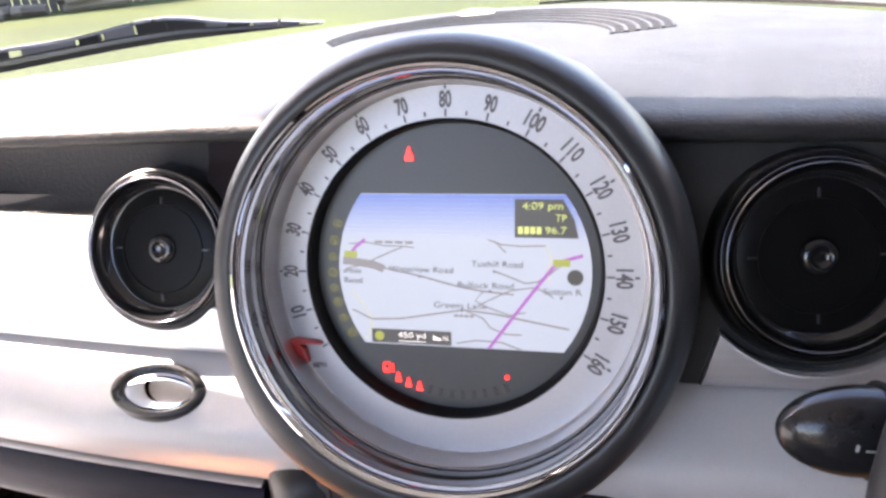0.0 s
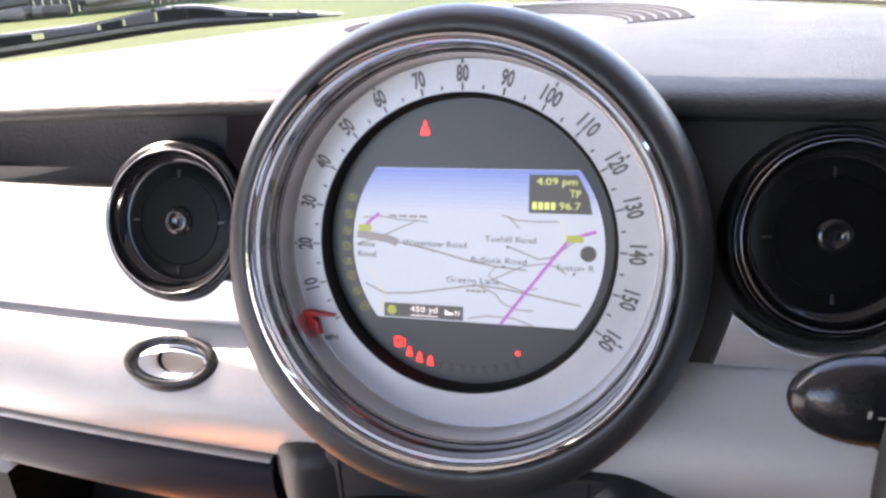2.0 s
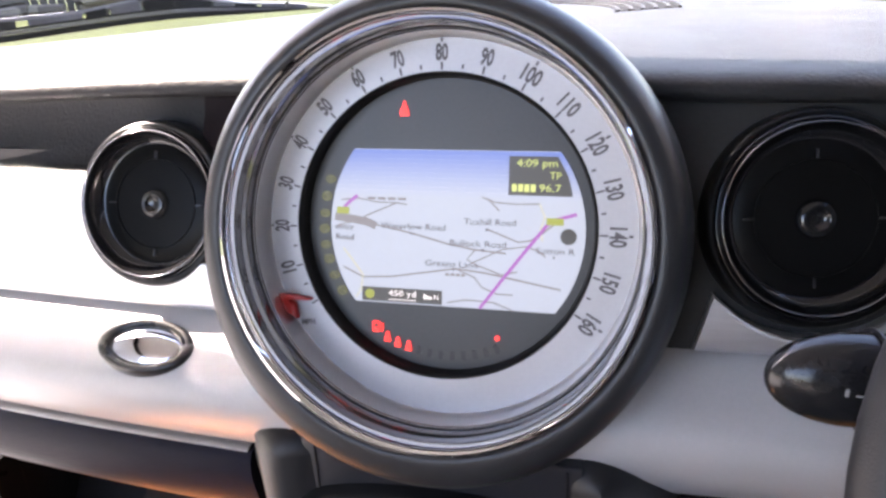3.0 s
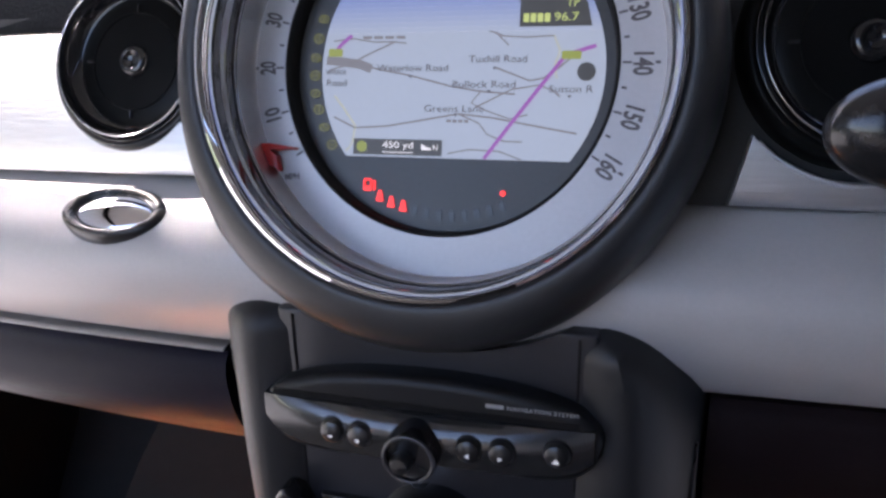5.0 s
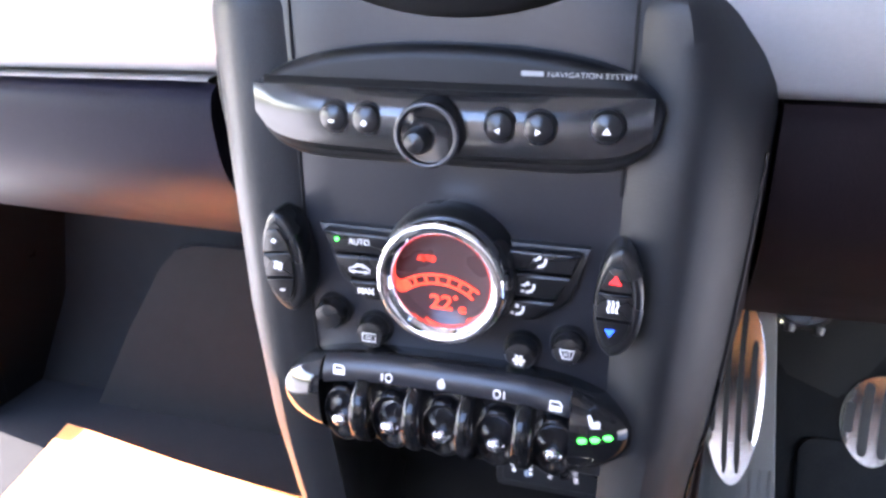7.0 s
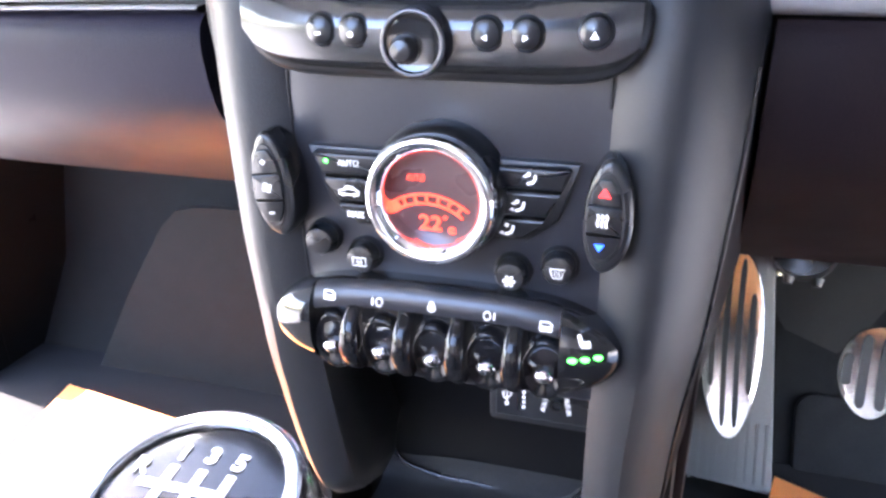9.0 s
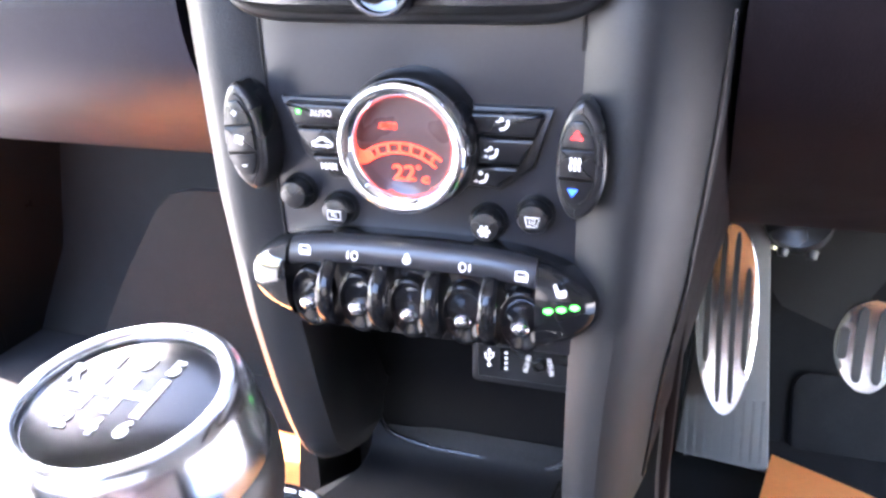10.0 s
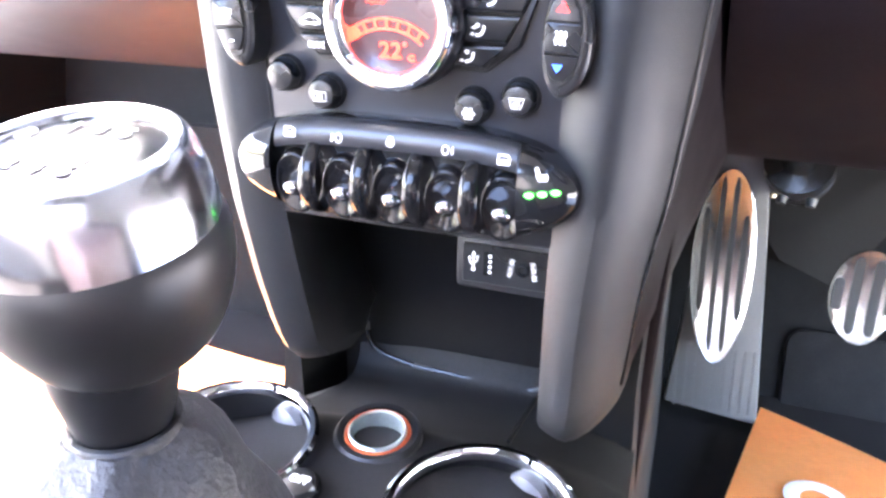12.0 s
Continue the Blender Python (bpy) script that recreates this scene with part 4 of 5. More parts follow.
for x, z, sym in ((-0.0590, 0.3865, 0), (-0.0395, 0.3800, 1), (0.0275, 0.3795, 2), (0.0472, 0.3845, 3)):
    rb = thing("round_button", pose(x, FACE, z, 90), "small round black push button with a white symbol" if sym else "small plain round black push button", "button", "round buttons of the console")
    part("collar", lathe([(0.0082, -0.002), (0.0080, 0.0025), (0.0074, 0.0032), (0.0069, 0.0024)], 32), soft_black, rb)
    part("cap", lathe([(0.0070, 0.002), (0.0068, 0.0070), (0.0058, 0.0088), (0.0030, 0.0095), (0.0, 0.0096)], 32), satin_black, rb)
    if sym == 2:
        for a in (0, 60, 120):
            part("symbol", join(box(-0.0027, 0.0027, -0.00028, 0.00028, 0.0088, 0.0100), box(-0.0024, -0.0017, -0.0007, 0.0007, 0.0088, 0.0100), box(0.0017, 0.0024, -0.0007, 0.0007, 0.0088, 0.0100)), print_white_glow, rb, m=pose(0, -0.0014, 0, 0, 0, a))
    elif sym:
        tw = 0.0012 if sym == 3 else 0.0
        part("symbol", line_strip([(-0.0030, 0.0018), (0.0030, 0.0018), (0.0030 - tw, -0.0020), (-0.0030 + tw, -0.0020), (-0.0030, 0.0018)], 0.0004, 0.0096), print_white_glow, rb, m=pose(0, -0.0006, 0))
        for dx in (-0.0010, 0, 0.0010):
            part("symbol", box(dx - 0.00012, dx + 0.00012, -0.0018, 0.0004, 0.0092, 0.0098), print_white_glow, rb)


def rocker(x, z, lean, flip, label):
    """A leaf-shaped rocker: straight on one side, bowed on the other."""
    r = thing("rocker_switch", pose(x, FACE - 0.0085, z, 90, 0, 0) @ pose(0, 0, 0, 0, 0, lean), label, "rocker switch", "rocker switches of the console")
    H = 0.0232

    def leaf(s, y0=-1.0, y1=1.0, dx=0.0, n=11):
        """Outline between two shares of its height: right side up, left side down."""
        ys = [y0 + (y1 - y0) * (0.5 - 0.5 * math.cos(math.pi * i / n)) for i in range(n + 1)]
        wide = lambda y, a, b: a * s * (1 - b * y) * max(0.0, 1 - abs(y) ** 2.3) ** 0.58
        right = [(dx + flip * wide(y, 0.0086, 0.0), H * s * y) for y in ys]
        left = [(dx - flip * wide(y, 0.0102, 0.14), H * s * y) for y in reversed(ys)]
        o = right + left
        o = [p for i, p in enumerate(o) if i == 0 or (Vector(p) - Vector(o[i - 1])).length > 1e-5]
        if (Vector(o[0]) - Vector(o[-1])).length < 1e-5:
            o.pop()
        return o if flip > 0 else o[::-1]
    part("surround", prism(leaf(1.0, n=26), -0.010, 0.0072, 0.0026, 4), satin_black, r)
    part("inlay", prism(leaf(0.80, n=22, dx=-0.0010), 0.0060, 0.0077, 0.0004, 1), soft_black, r)
    for y0, y1 in ((0.34, 0.95), (-0.34, 0.31), (-0.95, -0.37)):
        part("key", prism(leaf(0.72, y0, y1, -0.0010, 12), 0.006, 0.0092, 0.0005, 2), satin_black, r)
    return r


fan = rocker(-0.0748, 0.4136, 6, 1, "leaf-shaped black fan speed rocker with plus and minus")
part("symbol", join(box(-0.0024, 0.0000, 0.0106, 0.0112, 0.0090, 0.0096), box(-0.0015, -0.0009, 0.0097, 0.0121, 0.0090, 0.0096)), print_white_glow, fan)
part("symbol", box(-0.0026, -0.0004, -0.0120, -0.0113, 0.0090, 0.0096), print_white_glow, fan)
for a in (0, 90, 180, 270):
    part("symbol", prism([(0.0002, 0.0001), (0.0019, -0.0004), (0.0022, 0.0012), (0.0008, 0.0014)], 0.0090, 0.0096), print_white_glow, fan, m=pose(-0.0014, -0.0004, 0, 0, 0, a))
temp = rocker(0.0652, 0.4115, -2, -1, "leaf-shaped black temperature rocker with red and blue arrows")
part("symbol", prism([(-0.0036, 0.0092), (0.0012, 0.0092), (-0.0012, 0.0128)], 0.0090, 0.0096), mark_red, temp, "red arrow")
part("symbol", prism([(-0.0032, -0.0098), (-0.0012, -0.0128), (0.0008, -0.0098)], 0.0090, 0.0096), lamp_blue, temp, "blue arrow")
for dx in (-0.0028, -0.0012, 0.0004):
    part("symbol", line_strip([(dx + 0.0004, -0.0026), (dx - 0.0002, -0.0010), (dx + 0.0004, 0.0008), (dx - 0.0001, 0.0024)], 0.0008, 0.0090, 0.0006), print_white_glow, temp)

# ---- toggle switch panel ----
panel = thing("toggle_switch_panel", pose(-0.0045, FACE, 0.347, 90), "gloss black lens-shaped panel with five toggle switches and guards", "switch panel")
part("body", prism(lens(0.0805, 0.0248, 0.0245, power=3.4), -0.004, 0.0100, 0.005, 4), gloss_black, panel)
rings = []
for i in range(25):
    x = -0.0565 + 0.1110 * i / 24
    top = 0.0246 * (1 - abs(x / 0.0805) ** 3.4) ** 0.5
    rings.append([(x, top - 0.0005, 0.004), (x, top - 0.0008, 0.0095), (x, top - 0.0026, 0.0120), (x, top - 0.0060, 0.0140), (x, top - 0.0095, 0.0147), (x, top - 0.0118, 0.0138), (x, top - 0.0124, 0.011), (x, top - 0.0124, 0.004)])
part("label_strip", loft(rings), panel_grey, panel, "satin dark grey strip with white symbols")
for sgn in (1, -1):
    rings = []
    for i in range(13):
        f = i / 12
        x = sgn * ((0.0552 if sgn > 0 else 0.0578) + (0.0248 if sgn > 0 else 0.0222) * f)
        hh = 0.0240 * max(0.03, 1 - (abs(x) / 0.0803) ** 3.4) ** 0.5
        bulge = 0.012 * max(0.03, 1 - f ** 2) ** 0.5
        rings.append([(x, hh * math.cos(a), 0.006 + bulge * abs(math.sin(a)) ** 0.8 * (1 if math.sin(a) > 0 else -0.2)) for a in [2 * math.pi * k / 20 for k in range(20)]])
    part("end_cap", loft(rings), gloss_black, panel)
TOG = (-0.0480, -0.0245, -0.0005, 0.0240, 0.0490)
for x in TOG:
    t = part("toggle", lathe(smooth_path([(0.0, 0.0112), (0.0045, 0.0116), (0.0078, 0.0134), (0.0093, 0.0139), (0.0103, 0.0124), (0.0107, 0.0090), (0.0108, 0.002)], 3), 40, squash=(1, 1.50)), toggle_black, panel, "gloss black dished toggle", m=pose(x, -0.0066, 0, 4))
    part("toggle_nose", lathe(smooth_path([(0.0, 0.0056), (0.0026, 0.0050), (0.0044, 0.0030), (0.0052, 0.0), (0.0050, -0.005)], 3), 28, squash=(1, 0.82)), nose_metal, t, m=pose(0, -0.0012, 0.0136, -12))
for x in (-0.0372, -0.0128, 0.0112, 0.0360):
    rings = []
    for k in range(27):
        a = radians(-8 + 196 * k / 26)
        wide = 0.0027 + 0.0016 * math.sin(max(0.0, min(math.pi, a)))
        c, d = math.cos(a), math.sin(a)
        rings.append([(x + wide * math.cos(b), -0.0035 + (0.0168 + 0.0021 * math.sin(b)) * c, 0.0050 + (0.0172 + 0.0021 * math.sin(b)) * d) for b in [2 * math.pi * q / 14 for q in range(14)]])
    part("guard", loft(rings), toggle_black, panel, "gloss black curved guard bar")


def sym_at(x, y, bm):
    part("symbol", bm, print_white_glow, panel, m=pose(x, y, 0.0144, -14))


for x, y in zip(TOG, (0.0168, 0.0162, 0.0166, 0.0162, 0.0148)):
    k = TOG.index(x)
    if k in (0, 4):
        sym_at(x, y, join(line_strip([(-0.0024, -0.0019), (0.0024, -0.0019), (0.0024, 0.0008), (0.0012, 0.0019), (-0.0024, 0.0019), (-0.0024, -0.0019)], 0.0006, 0, 0.0006), box(-0.0020, 0.0020, -0.0010, -0.0001, 0, 0.0006)))
    elif k == 2:
        sym_at(x, y, join(lathe(ring_profile(0.0012, 0.0018, 0, 0.0006, 0.6, 2), 18), box(-0.0005, 0.0005, -0.0006, 0.0006, 0, 0.0006), moved(lathe(ring_profile(0.0007, 0.0011, 0, 0.0006, 0.6, 2), 14), pose(0, 0.0018, 0))))
    else:
        s = 1 if k == 1 else -1
        sym_at(x, y, join(lathe(ring_profile(0.0015, 0.0021, 0, 0.0006, 0.6, 2), 20, squash=(0.8, 1)), *[box(-s * 0.0036 - 0.0003 + s * 0.0003, -s * 0.0036 + 0.0003 + s * 0.0006, dy - 0.0004, dy + 0.0002, 0, 0.0006) for dy in (-0.0012, 0, 0.0012)], box(-s * 0.0031 - 0.0003, -s * 0.0031 + 0.0003, -0.0016, 0.0016, 0, 0.0006)))
seat = [(-0.0026, 0.0026), (-0.0014, 0.0030), (-0.0002, -0.0002), (0.0024, 0.0004), (0.0028, -0.0010), (0.0024, -0.0026), (-0.0010, -0.0026), (-0.0018, -0.0010)]
part("symbol", prism(seat, 0, 0.0008), print_white_glow, panel, "white seat symbol", m=pose(0.0648, 0.0108, 0.0160, -20, 14))
for k, z in enumerate((0.0180, 0.0169, 0.0151)):
    part("indicator", lathe([(0.0, 0.0010), (0.0014, 0.0008), (0.0017, 0.0)], 14, squash=(1.2, 0.75)), lamp_green, panel, "lit green indicator", m=pose(0.0608 + 0.0051 * k, 0.0022 + 0.0007 * k, z, 0, 14))

# ---- audio socket plate under the switches ----
aux = thing("audio_socket_plate", pose(0.036, 0.030, 0.288, 90), "black plate with a usb slot and round audio socket", "socket plate")
part("plate", prism(rrect(0.055, 0.029, 0.003, 4, 0.0005, -0.0018), -0.04, 0.0, 0.001, 2), soft_black, aux)
part("insert", prism(rrect(0.049, 0.022, 0.001, 3, 0.001, -0.001), 0.0, 0.0012, 0.0004, 1), satin_black, aux)
part("usb_slot", box(-0.0120, -0.0075, -0.0070, 0.0065, 0.0010, 0.0022, 0.0003, 1), gloss_black, aux)
for k in range(4):
    part("contact", box(-0.0091, -0.0077, -0.0052 + 0.003 * k, -0.0038 + 0.003 * k, 0.0020, 0.0026), print_white_glow, aux)
part("usb_symbol", join(box(-0.0155, -0.0149, -0.0040, 0.0040, 0.0012, 0.0016), prism([(-0.0164, 0.0036), (-0.0140, 0.0036), (-0.0152, 0.0058)], 0.0012, 0.0016), prism(oval(0.0022, 0.0022, 12, -0.0152, -0.0044), 0.0012, 0.0016), line_strip([(-0.0152, -0.0022), (-0.0172, -0.0004), (-0.0172, 0.0016)], 0.0006, 0.0012, 0.0004), line_strip([(-0.0152, -0.0010), (-0.0132, 0.0006), (-0.0132, 0.0024)], 0.0006, 0.0012, 0.0004), prism(oval(0.0014, 0.0014, 10, -0.0172, 0.0018), 0.0012, 0.0016), box(-0.0138, -0.0126, 0.0020, 0.0032, 0.0012, 0.0016)), print_white_glow, aux, m=pose(-0.0023, 0, 0))
part("jack", lathe([(0.0036, 0.001), (0.0036, 0.0026), (0.0024, 0.0026), (0.0022, 0.0005), (0.0, 0.0005)], 24), gloss_black, aux, m=pose(0.0087, -0.001, 0))
lettering("socket_text", "AUX-IN", 0.0036, print_white_glow, aux, pose(0.0024, -0.001, 0.0015, 0, 0, 80), 0.010)
lettering("socket_text", "AUX-IN", 0.0036, print_white_glow, aux, pose(0.0142, -0.001, 0.0015, 0, 0, -80), 0.010)

# ---- power socket and cup holders on the tunnel ----
sock = thing("power_socket", pose(-0.0125, -0.029, 0.2085, 4), "round power socket with zinc lining and orange ring", "power socket")
part("collar", lathe([(0.0225, -0.006), (0.0225, 0.004), (0.0205, 0.0065), (0.0175, 0.0062)], 48), soft_black, sock)
part("glow_ring", lathe(ring_profile(0.0145, 0.0172, 0.0030, 0.0058, 0.8, 3), 40), material("orange lens ring", (0.55, 0.10, 0.03), 0.3), sock, "orange ring")
part("lining", lathe([(0.0150, 0.0062), (0.0142, 0.0072), (0.0130, 0.0066), (0.0122, 0.0), (0.0118, -0.030), (0.0, -0.030)], 40), socket_metal, sock, "zinc lining")
part("contact", box(-0.0015, 0.0015, -0.004, 0.004, -0.030, -0.012, 0.0005, 1), rubber, sock, m=pose(0.006, 0.003, 0))


def cup_holder(x, y, z, label):
    c = thing("cup_holder", pose(x, y, z, 3), label, "cup holder", "cup holders of the tunnel")
    part("ring", lathe([(0.0375, 0.000), (0.0378, 0.0035), (0.0395, 0.0058), (0.0420, 0.0060), (0.0440, 0.0045), (0.0448, 0.0)], 64), chrome, c, "polished chrome ring")
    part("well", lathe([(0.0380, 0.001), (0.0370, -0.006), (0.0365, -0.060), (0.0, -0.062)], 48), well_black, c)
    for a in (65, 185, 305):
        part("gripper", lathe([(0.0, 0.008), (0.009, 0.006), (0.0145, 0.0015), (0.0155, -0.004)], 24, squash=(1, 1.25)), gripper_grey, c, m=pose(0.034 * math.cos(radians(a)), 0.034 * math.sin(radians(a)), -0.018, 90, 0, a - 90))
    return c


cup_holder(-0.079, -0.059, 0.2125, "black cup holder with a polished chrome ring beside the gear lever")
cup_holder(0.0525, -0.0690, 0.2125, "black cup holder with a polished chrome ring beside the power socket")

for x, y, word in ((-0.0545, -0.0800, ""), (-0.0290, -0.0785, "OFF")):
    tb = thing("mode_button", pose(x, y, 0.2125, 12), "small round black button with white marking by the gear boot", "button", "mode buttons of the tunnel")
    part("cap", lathe([(0.0085, 0.0), (0.0085, 0.006), (0.0074, 0.0082), (0.0040, 0.0090), (0.0, 0.0092)], 28), satin_black, tb)
    part("rim", lathe(ring_profile(0.0082, 0.0094, 0.0, 0.0046, 0.8, 3), 28), dark_chrome, tb)
    if word:
        lettering("button_text", word, 0.0052, print_white_glow, tb, pose(0.0005, 0.0, 0.0093), 0.0095, bold=0.0002)
    else:
        part("word_bar", box(-0.0040, 0.0040, -0.0012, 0.0012, 0.0086, 0.0096), print_white_glow, tb)

# ---- gear lever ----
gear = thing("gear_lever", pose(0.0, -0.198, 0.4115), "gear lever with chrome-topped black knob and leather boot", "gear lever")
KT = pose(0, 0, 0, 8, 0, 0)
kn = part("knob", lathe(smooth_path([(0.0252, -0.0150), (0.0265, -0.0190), (0.0267, -0.0250), (0.0253, -0.0325), (0.0226, -0.0395), (0.0196, -0.0445), (0.0168, -0.0466), (0.0135, -0.0470)], 4), 72), bulb_black, gear, "matt black bulb", m=KT)
part("chrome_cap", lathe(smooth_path([(0.0184, -0.0008), (0.0190, 0.0008), (0.0204, 0.0014), (0.0220, 0.0008), (0.0233, -0.0016), (0.0244, -0.0060), (0.0253, -0.0120), (0.0256, -0.0165)], 5), 96), soft_chrome, kn, "polished chrome band")
part("cap_disc", lathe([(0.0188, -0.0006), (0.013, 0.0001), (0.0, 0.0003)], 40), disc_gloss, kn, "gloss black disc with the shift pattern")
for x in (-0.0065, 0.0, 0.0065):
    part("shift_line", box(x - 0.0010, x + 0.0010, -0.0052, 0.0052, 0.0002, 0.0006), print_white_glow, kn)
part("shift_line", box(-0.0120, 0.0065, -0.0010, 0.0010, 0.0002, 0.0006), print_white_glow, kn)
for n, x, y in (("1", -0.0065, 0.0085), ("3", 0.0, 0.0090), ("5", 0.0065, 0.0085), ("2", -0.0065, -0.0085), ("4", 0.0, -0.0090), ("6", 0.0065, -0.0085), ("R", -0.0135, 0.0035)):
    lettering("gear_mark", n, 0.0056, print_white_glow, kn, pose(x, y, 0.0005), bold=0.00025)
part("neck", lathe(smooth_path([(0.0140, -0.0425), (0.0142, -0.0475), (0.0136, -0.0520), (0.0124, -0.0575), (0.0113, -0.0620), (0.0107, -0.0650), (0.0106, -0.075)], 3), 48), hood_black, gear)
rings = []
for i in range(21):
    f = i / 20
    rr = float(np.interp(f, (0, 0.06, 0.14, 0.25, 0.42, 0.7, 1.0), (0.0118, 0.0185, 0.0245, 0.0300, 0.0370, 0.0470, 0.0560))) + (0.0014 * math.sin(f * 24) if 0 < i < 20 else 0)
    rings.append([((rr + 0.0011 * math.sin(5 * a + 9 * f)) * math.cos(a), (rr + 0.0011 * math.sin(5 * a + 9 * f)) * math.sin(a) * 1.15, -0.0640 - 0.1355 * f) for a in [2 * math.pi * k / 48 for k in range(48)]])
part("boot", loft(rings), leather, gear, "wrinkled black leather boot")
part("boot_ring", lathe(ring_profile(0.0106, 0.0132, -0.0665, -0.0630, 0.8, 3), 36), leather, gear)

# ---- steering wheel and stalk ----
wheel = thing("steering_wheel", pose(0.3380, -0.110, 0.602, 68), "dark grey leather-rimmed steering wheel", "steering wheel")
rings = []
for i in range(73):
    a = 2 * math.pi * i / 72
    rings.append([((0.168 + 0.0165 * math.cos(b)) * math.cos(a), (0.168 + 0.0165 * math.cos(b)) * math.sin(a), 0.0145 * math.sin(b)) for b in [2 * math.pi * k / 14 for k in range(14)]])
part("rim", loft(rings, cap0=False, cap1=False), console_grey, wheel)
part("hub", lathe([(0.0, 0.012), (0.045, 0.008), (0.062, -0.010), (0.060, -0.05)], 40), soft_black, wheel)
for a in (0, 180, 270):
    part("spoke", box(0.05, 0.158, -0.022, 0.022, -0.022, -0.010, 0.004), soft_black, wheel, m=pose(0, 0, 0, 0, 0, a))
stalk = thing("wiper_stalk", pose(0.1350, -0.068, 0.6270, 0, 5, 10), "black wiper stalk with white symbols on the steering column", "stalk")
rings = []
for i in range(25):
    f = (i / 24) ** 2
    x = 0.150 * f
    h = 0.0168 * math.sqrt(max(0.0, 1 - max(0.0, 1 - x / 0.030) ** 2)) * (1 - 0.25 * max(0.0, f - 0.4) / 0.6) + 0.0005
    rings.append([(x, h * 0.8 * math.cos(a), h * math.sin(a)) for a in [2 * math.pi * k / 24 for k in range(24)]])
part("lever", loft(rings), stalk_black, stalk)
part("collar", lathe([(0.0175, -0.0006), (0.0190, -0.0005), (0.0190, 0.0005), (0.0175, 0.0006)], 28, squash=(1, 0.8)), soft_black, stalk, m=pose(0.034, 0, 0, 0, 90, 0))
for dx, w, h in ((0.021, 0.0010, 0.0030), (0.0245, 0.0034, 0.0008), (0.030, 0.0008, 0.0034), (0.036, 0.0008, 0.0034), (0.039, 0.0026, 0.0008), (0.044, 0.0030, 0.0026)):
    part("symbol", box(dx, dx + w, -0.0136, -0.0125, 0.0015, 0.0015 + h * 0.8), print_grey, stalk)
part("column_shroud", box(0.12, 0.30, -0.03, 0.14, -0.05, 0.02, 0.012, 3), soft_black, stalk)

# ---- footwells ----
def pedal(x, y, z, w, h, lean, slots, label, name, hollow=0.0):
    p = thing(name, pose(x, y, z, 90 - lean, 0, 0), label, "pedal")
    rows = []
    for i in range(33):
        v = -math.cos(math.pi * i / 32)
        half = max(0.0004, w / 2 * math.sqrt(max(0.0, 1 - v * v)))
        y, lift = v * h / 2, hollow * (v * h / 2) ** 2
        top = [(half * u, y, lift + 0.0012 - 0.0016 * (u * half / (w / 2)) ** 2 - (0.0012 if abs(u) == 1 else 0.0)) for u in (-1, -0.93, -0.7, -0.4, 0, 0.4, 0.7, 0.93, 1)]
        rows.append(top + [(half, y, lift - 0.006), (-half, y, lift - 0.006)])
    part("pad", loft(rows), steel, p, "brushed steel oval plate")
    for sx, half, dy in slots:
        wide = 0.0024 if h > 0.1 else 0.0039
        rows = [dy - half + 2 * half * i / 16 for i in range(17)]
        part("rubber_strip", loft([[(sx - wide * c, v, 0.0003 + hollow * v * v - 1.0 * sx * sx), (sx + wide * c, v, 0.0003 + hollow * v * v - 1.0 * sx * sx), (sx + wide * c, v, 0.0026 + hollow * v * v - 1.5 * sx * sx), (sx - wide * c, v, 0.0026 + hollow * v * v - 1.5 * sx * sx)] for i, v in enumerate(rows) for c in [0.45 if i in (0, 16) else 1.0]]), rubber, p)
    return p


acc = pedal(0.1640, 0.351, 0.1635, 0.054, 0.179, 8, ((-0.0170, 0.048, 0.004), (-0.0058, 0.080, 0.001), (0.0052, 0.080, 0.001), (0.0162, 0.048, -0.002)), "oval brushed steel accelerator pedal with black rubber strips", "accelerator_pedal", hollow=2.4)
acc.matrix_basis = acc.matrix_basis @ pose(0, 0, 0, 0, 0, 3.5)
part("backing", prism([(-0.040, -0.147), (0.046, -0.160), (0.032, 0.10), (-0.012, 0.10)], -0.022, -0.0065, 0.003, 2), ribbed, acc, "ribbed grey backing plate")
for k in range(9):
    part("rib", box(-0.032 + 0.0085 * k, -0.0295 + 0.0085 * k, -0.150, -0.085, -0.0068, -0.0062), ribbed, acc)
brk = pedal(0.2790, 0.337, 0.1570, 0.054, 0.082, 13, ((-0.0078, 0.033, 0.0), (0.0078, 0.033, 0.0), (-0.0205, 0.014, 0.0), (0.0205, 0.014, 0.0)), "oval brushed steel brake pedal with black rubber strips", "brake_pedal", hollow=3.0)
part("arm", tube(smooth_path([(0.01, 0.02, -0.008), (0.03, 0.07, -0.02), (0.06, 0.16, -0.03), (0.075, 0.25, -0.02)], 4), 0.006, 10), steel, brk)

floor = part("floor", box(-0.70, 0.70, -0.98, 0.62, -0.03, 0.0), carpet_light)
tagged(floor, "dark charcoal carpet floor of the car", "floor", kind="structure")
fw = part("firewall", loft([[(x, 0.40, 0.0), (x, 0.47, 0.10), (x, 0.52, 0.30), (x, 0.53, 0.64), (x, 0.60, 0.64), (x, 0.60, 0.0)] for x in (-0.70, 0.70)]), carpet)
tagged(fw, "carpeted firewall of the footwells, colour darkened for shade", "wall", kind="structure")
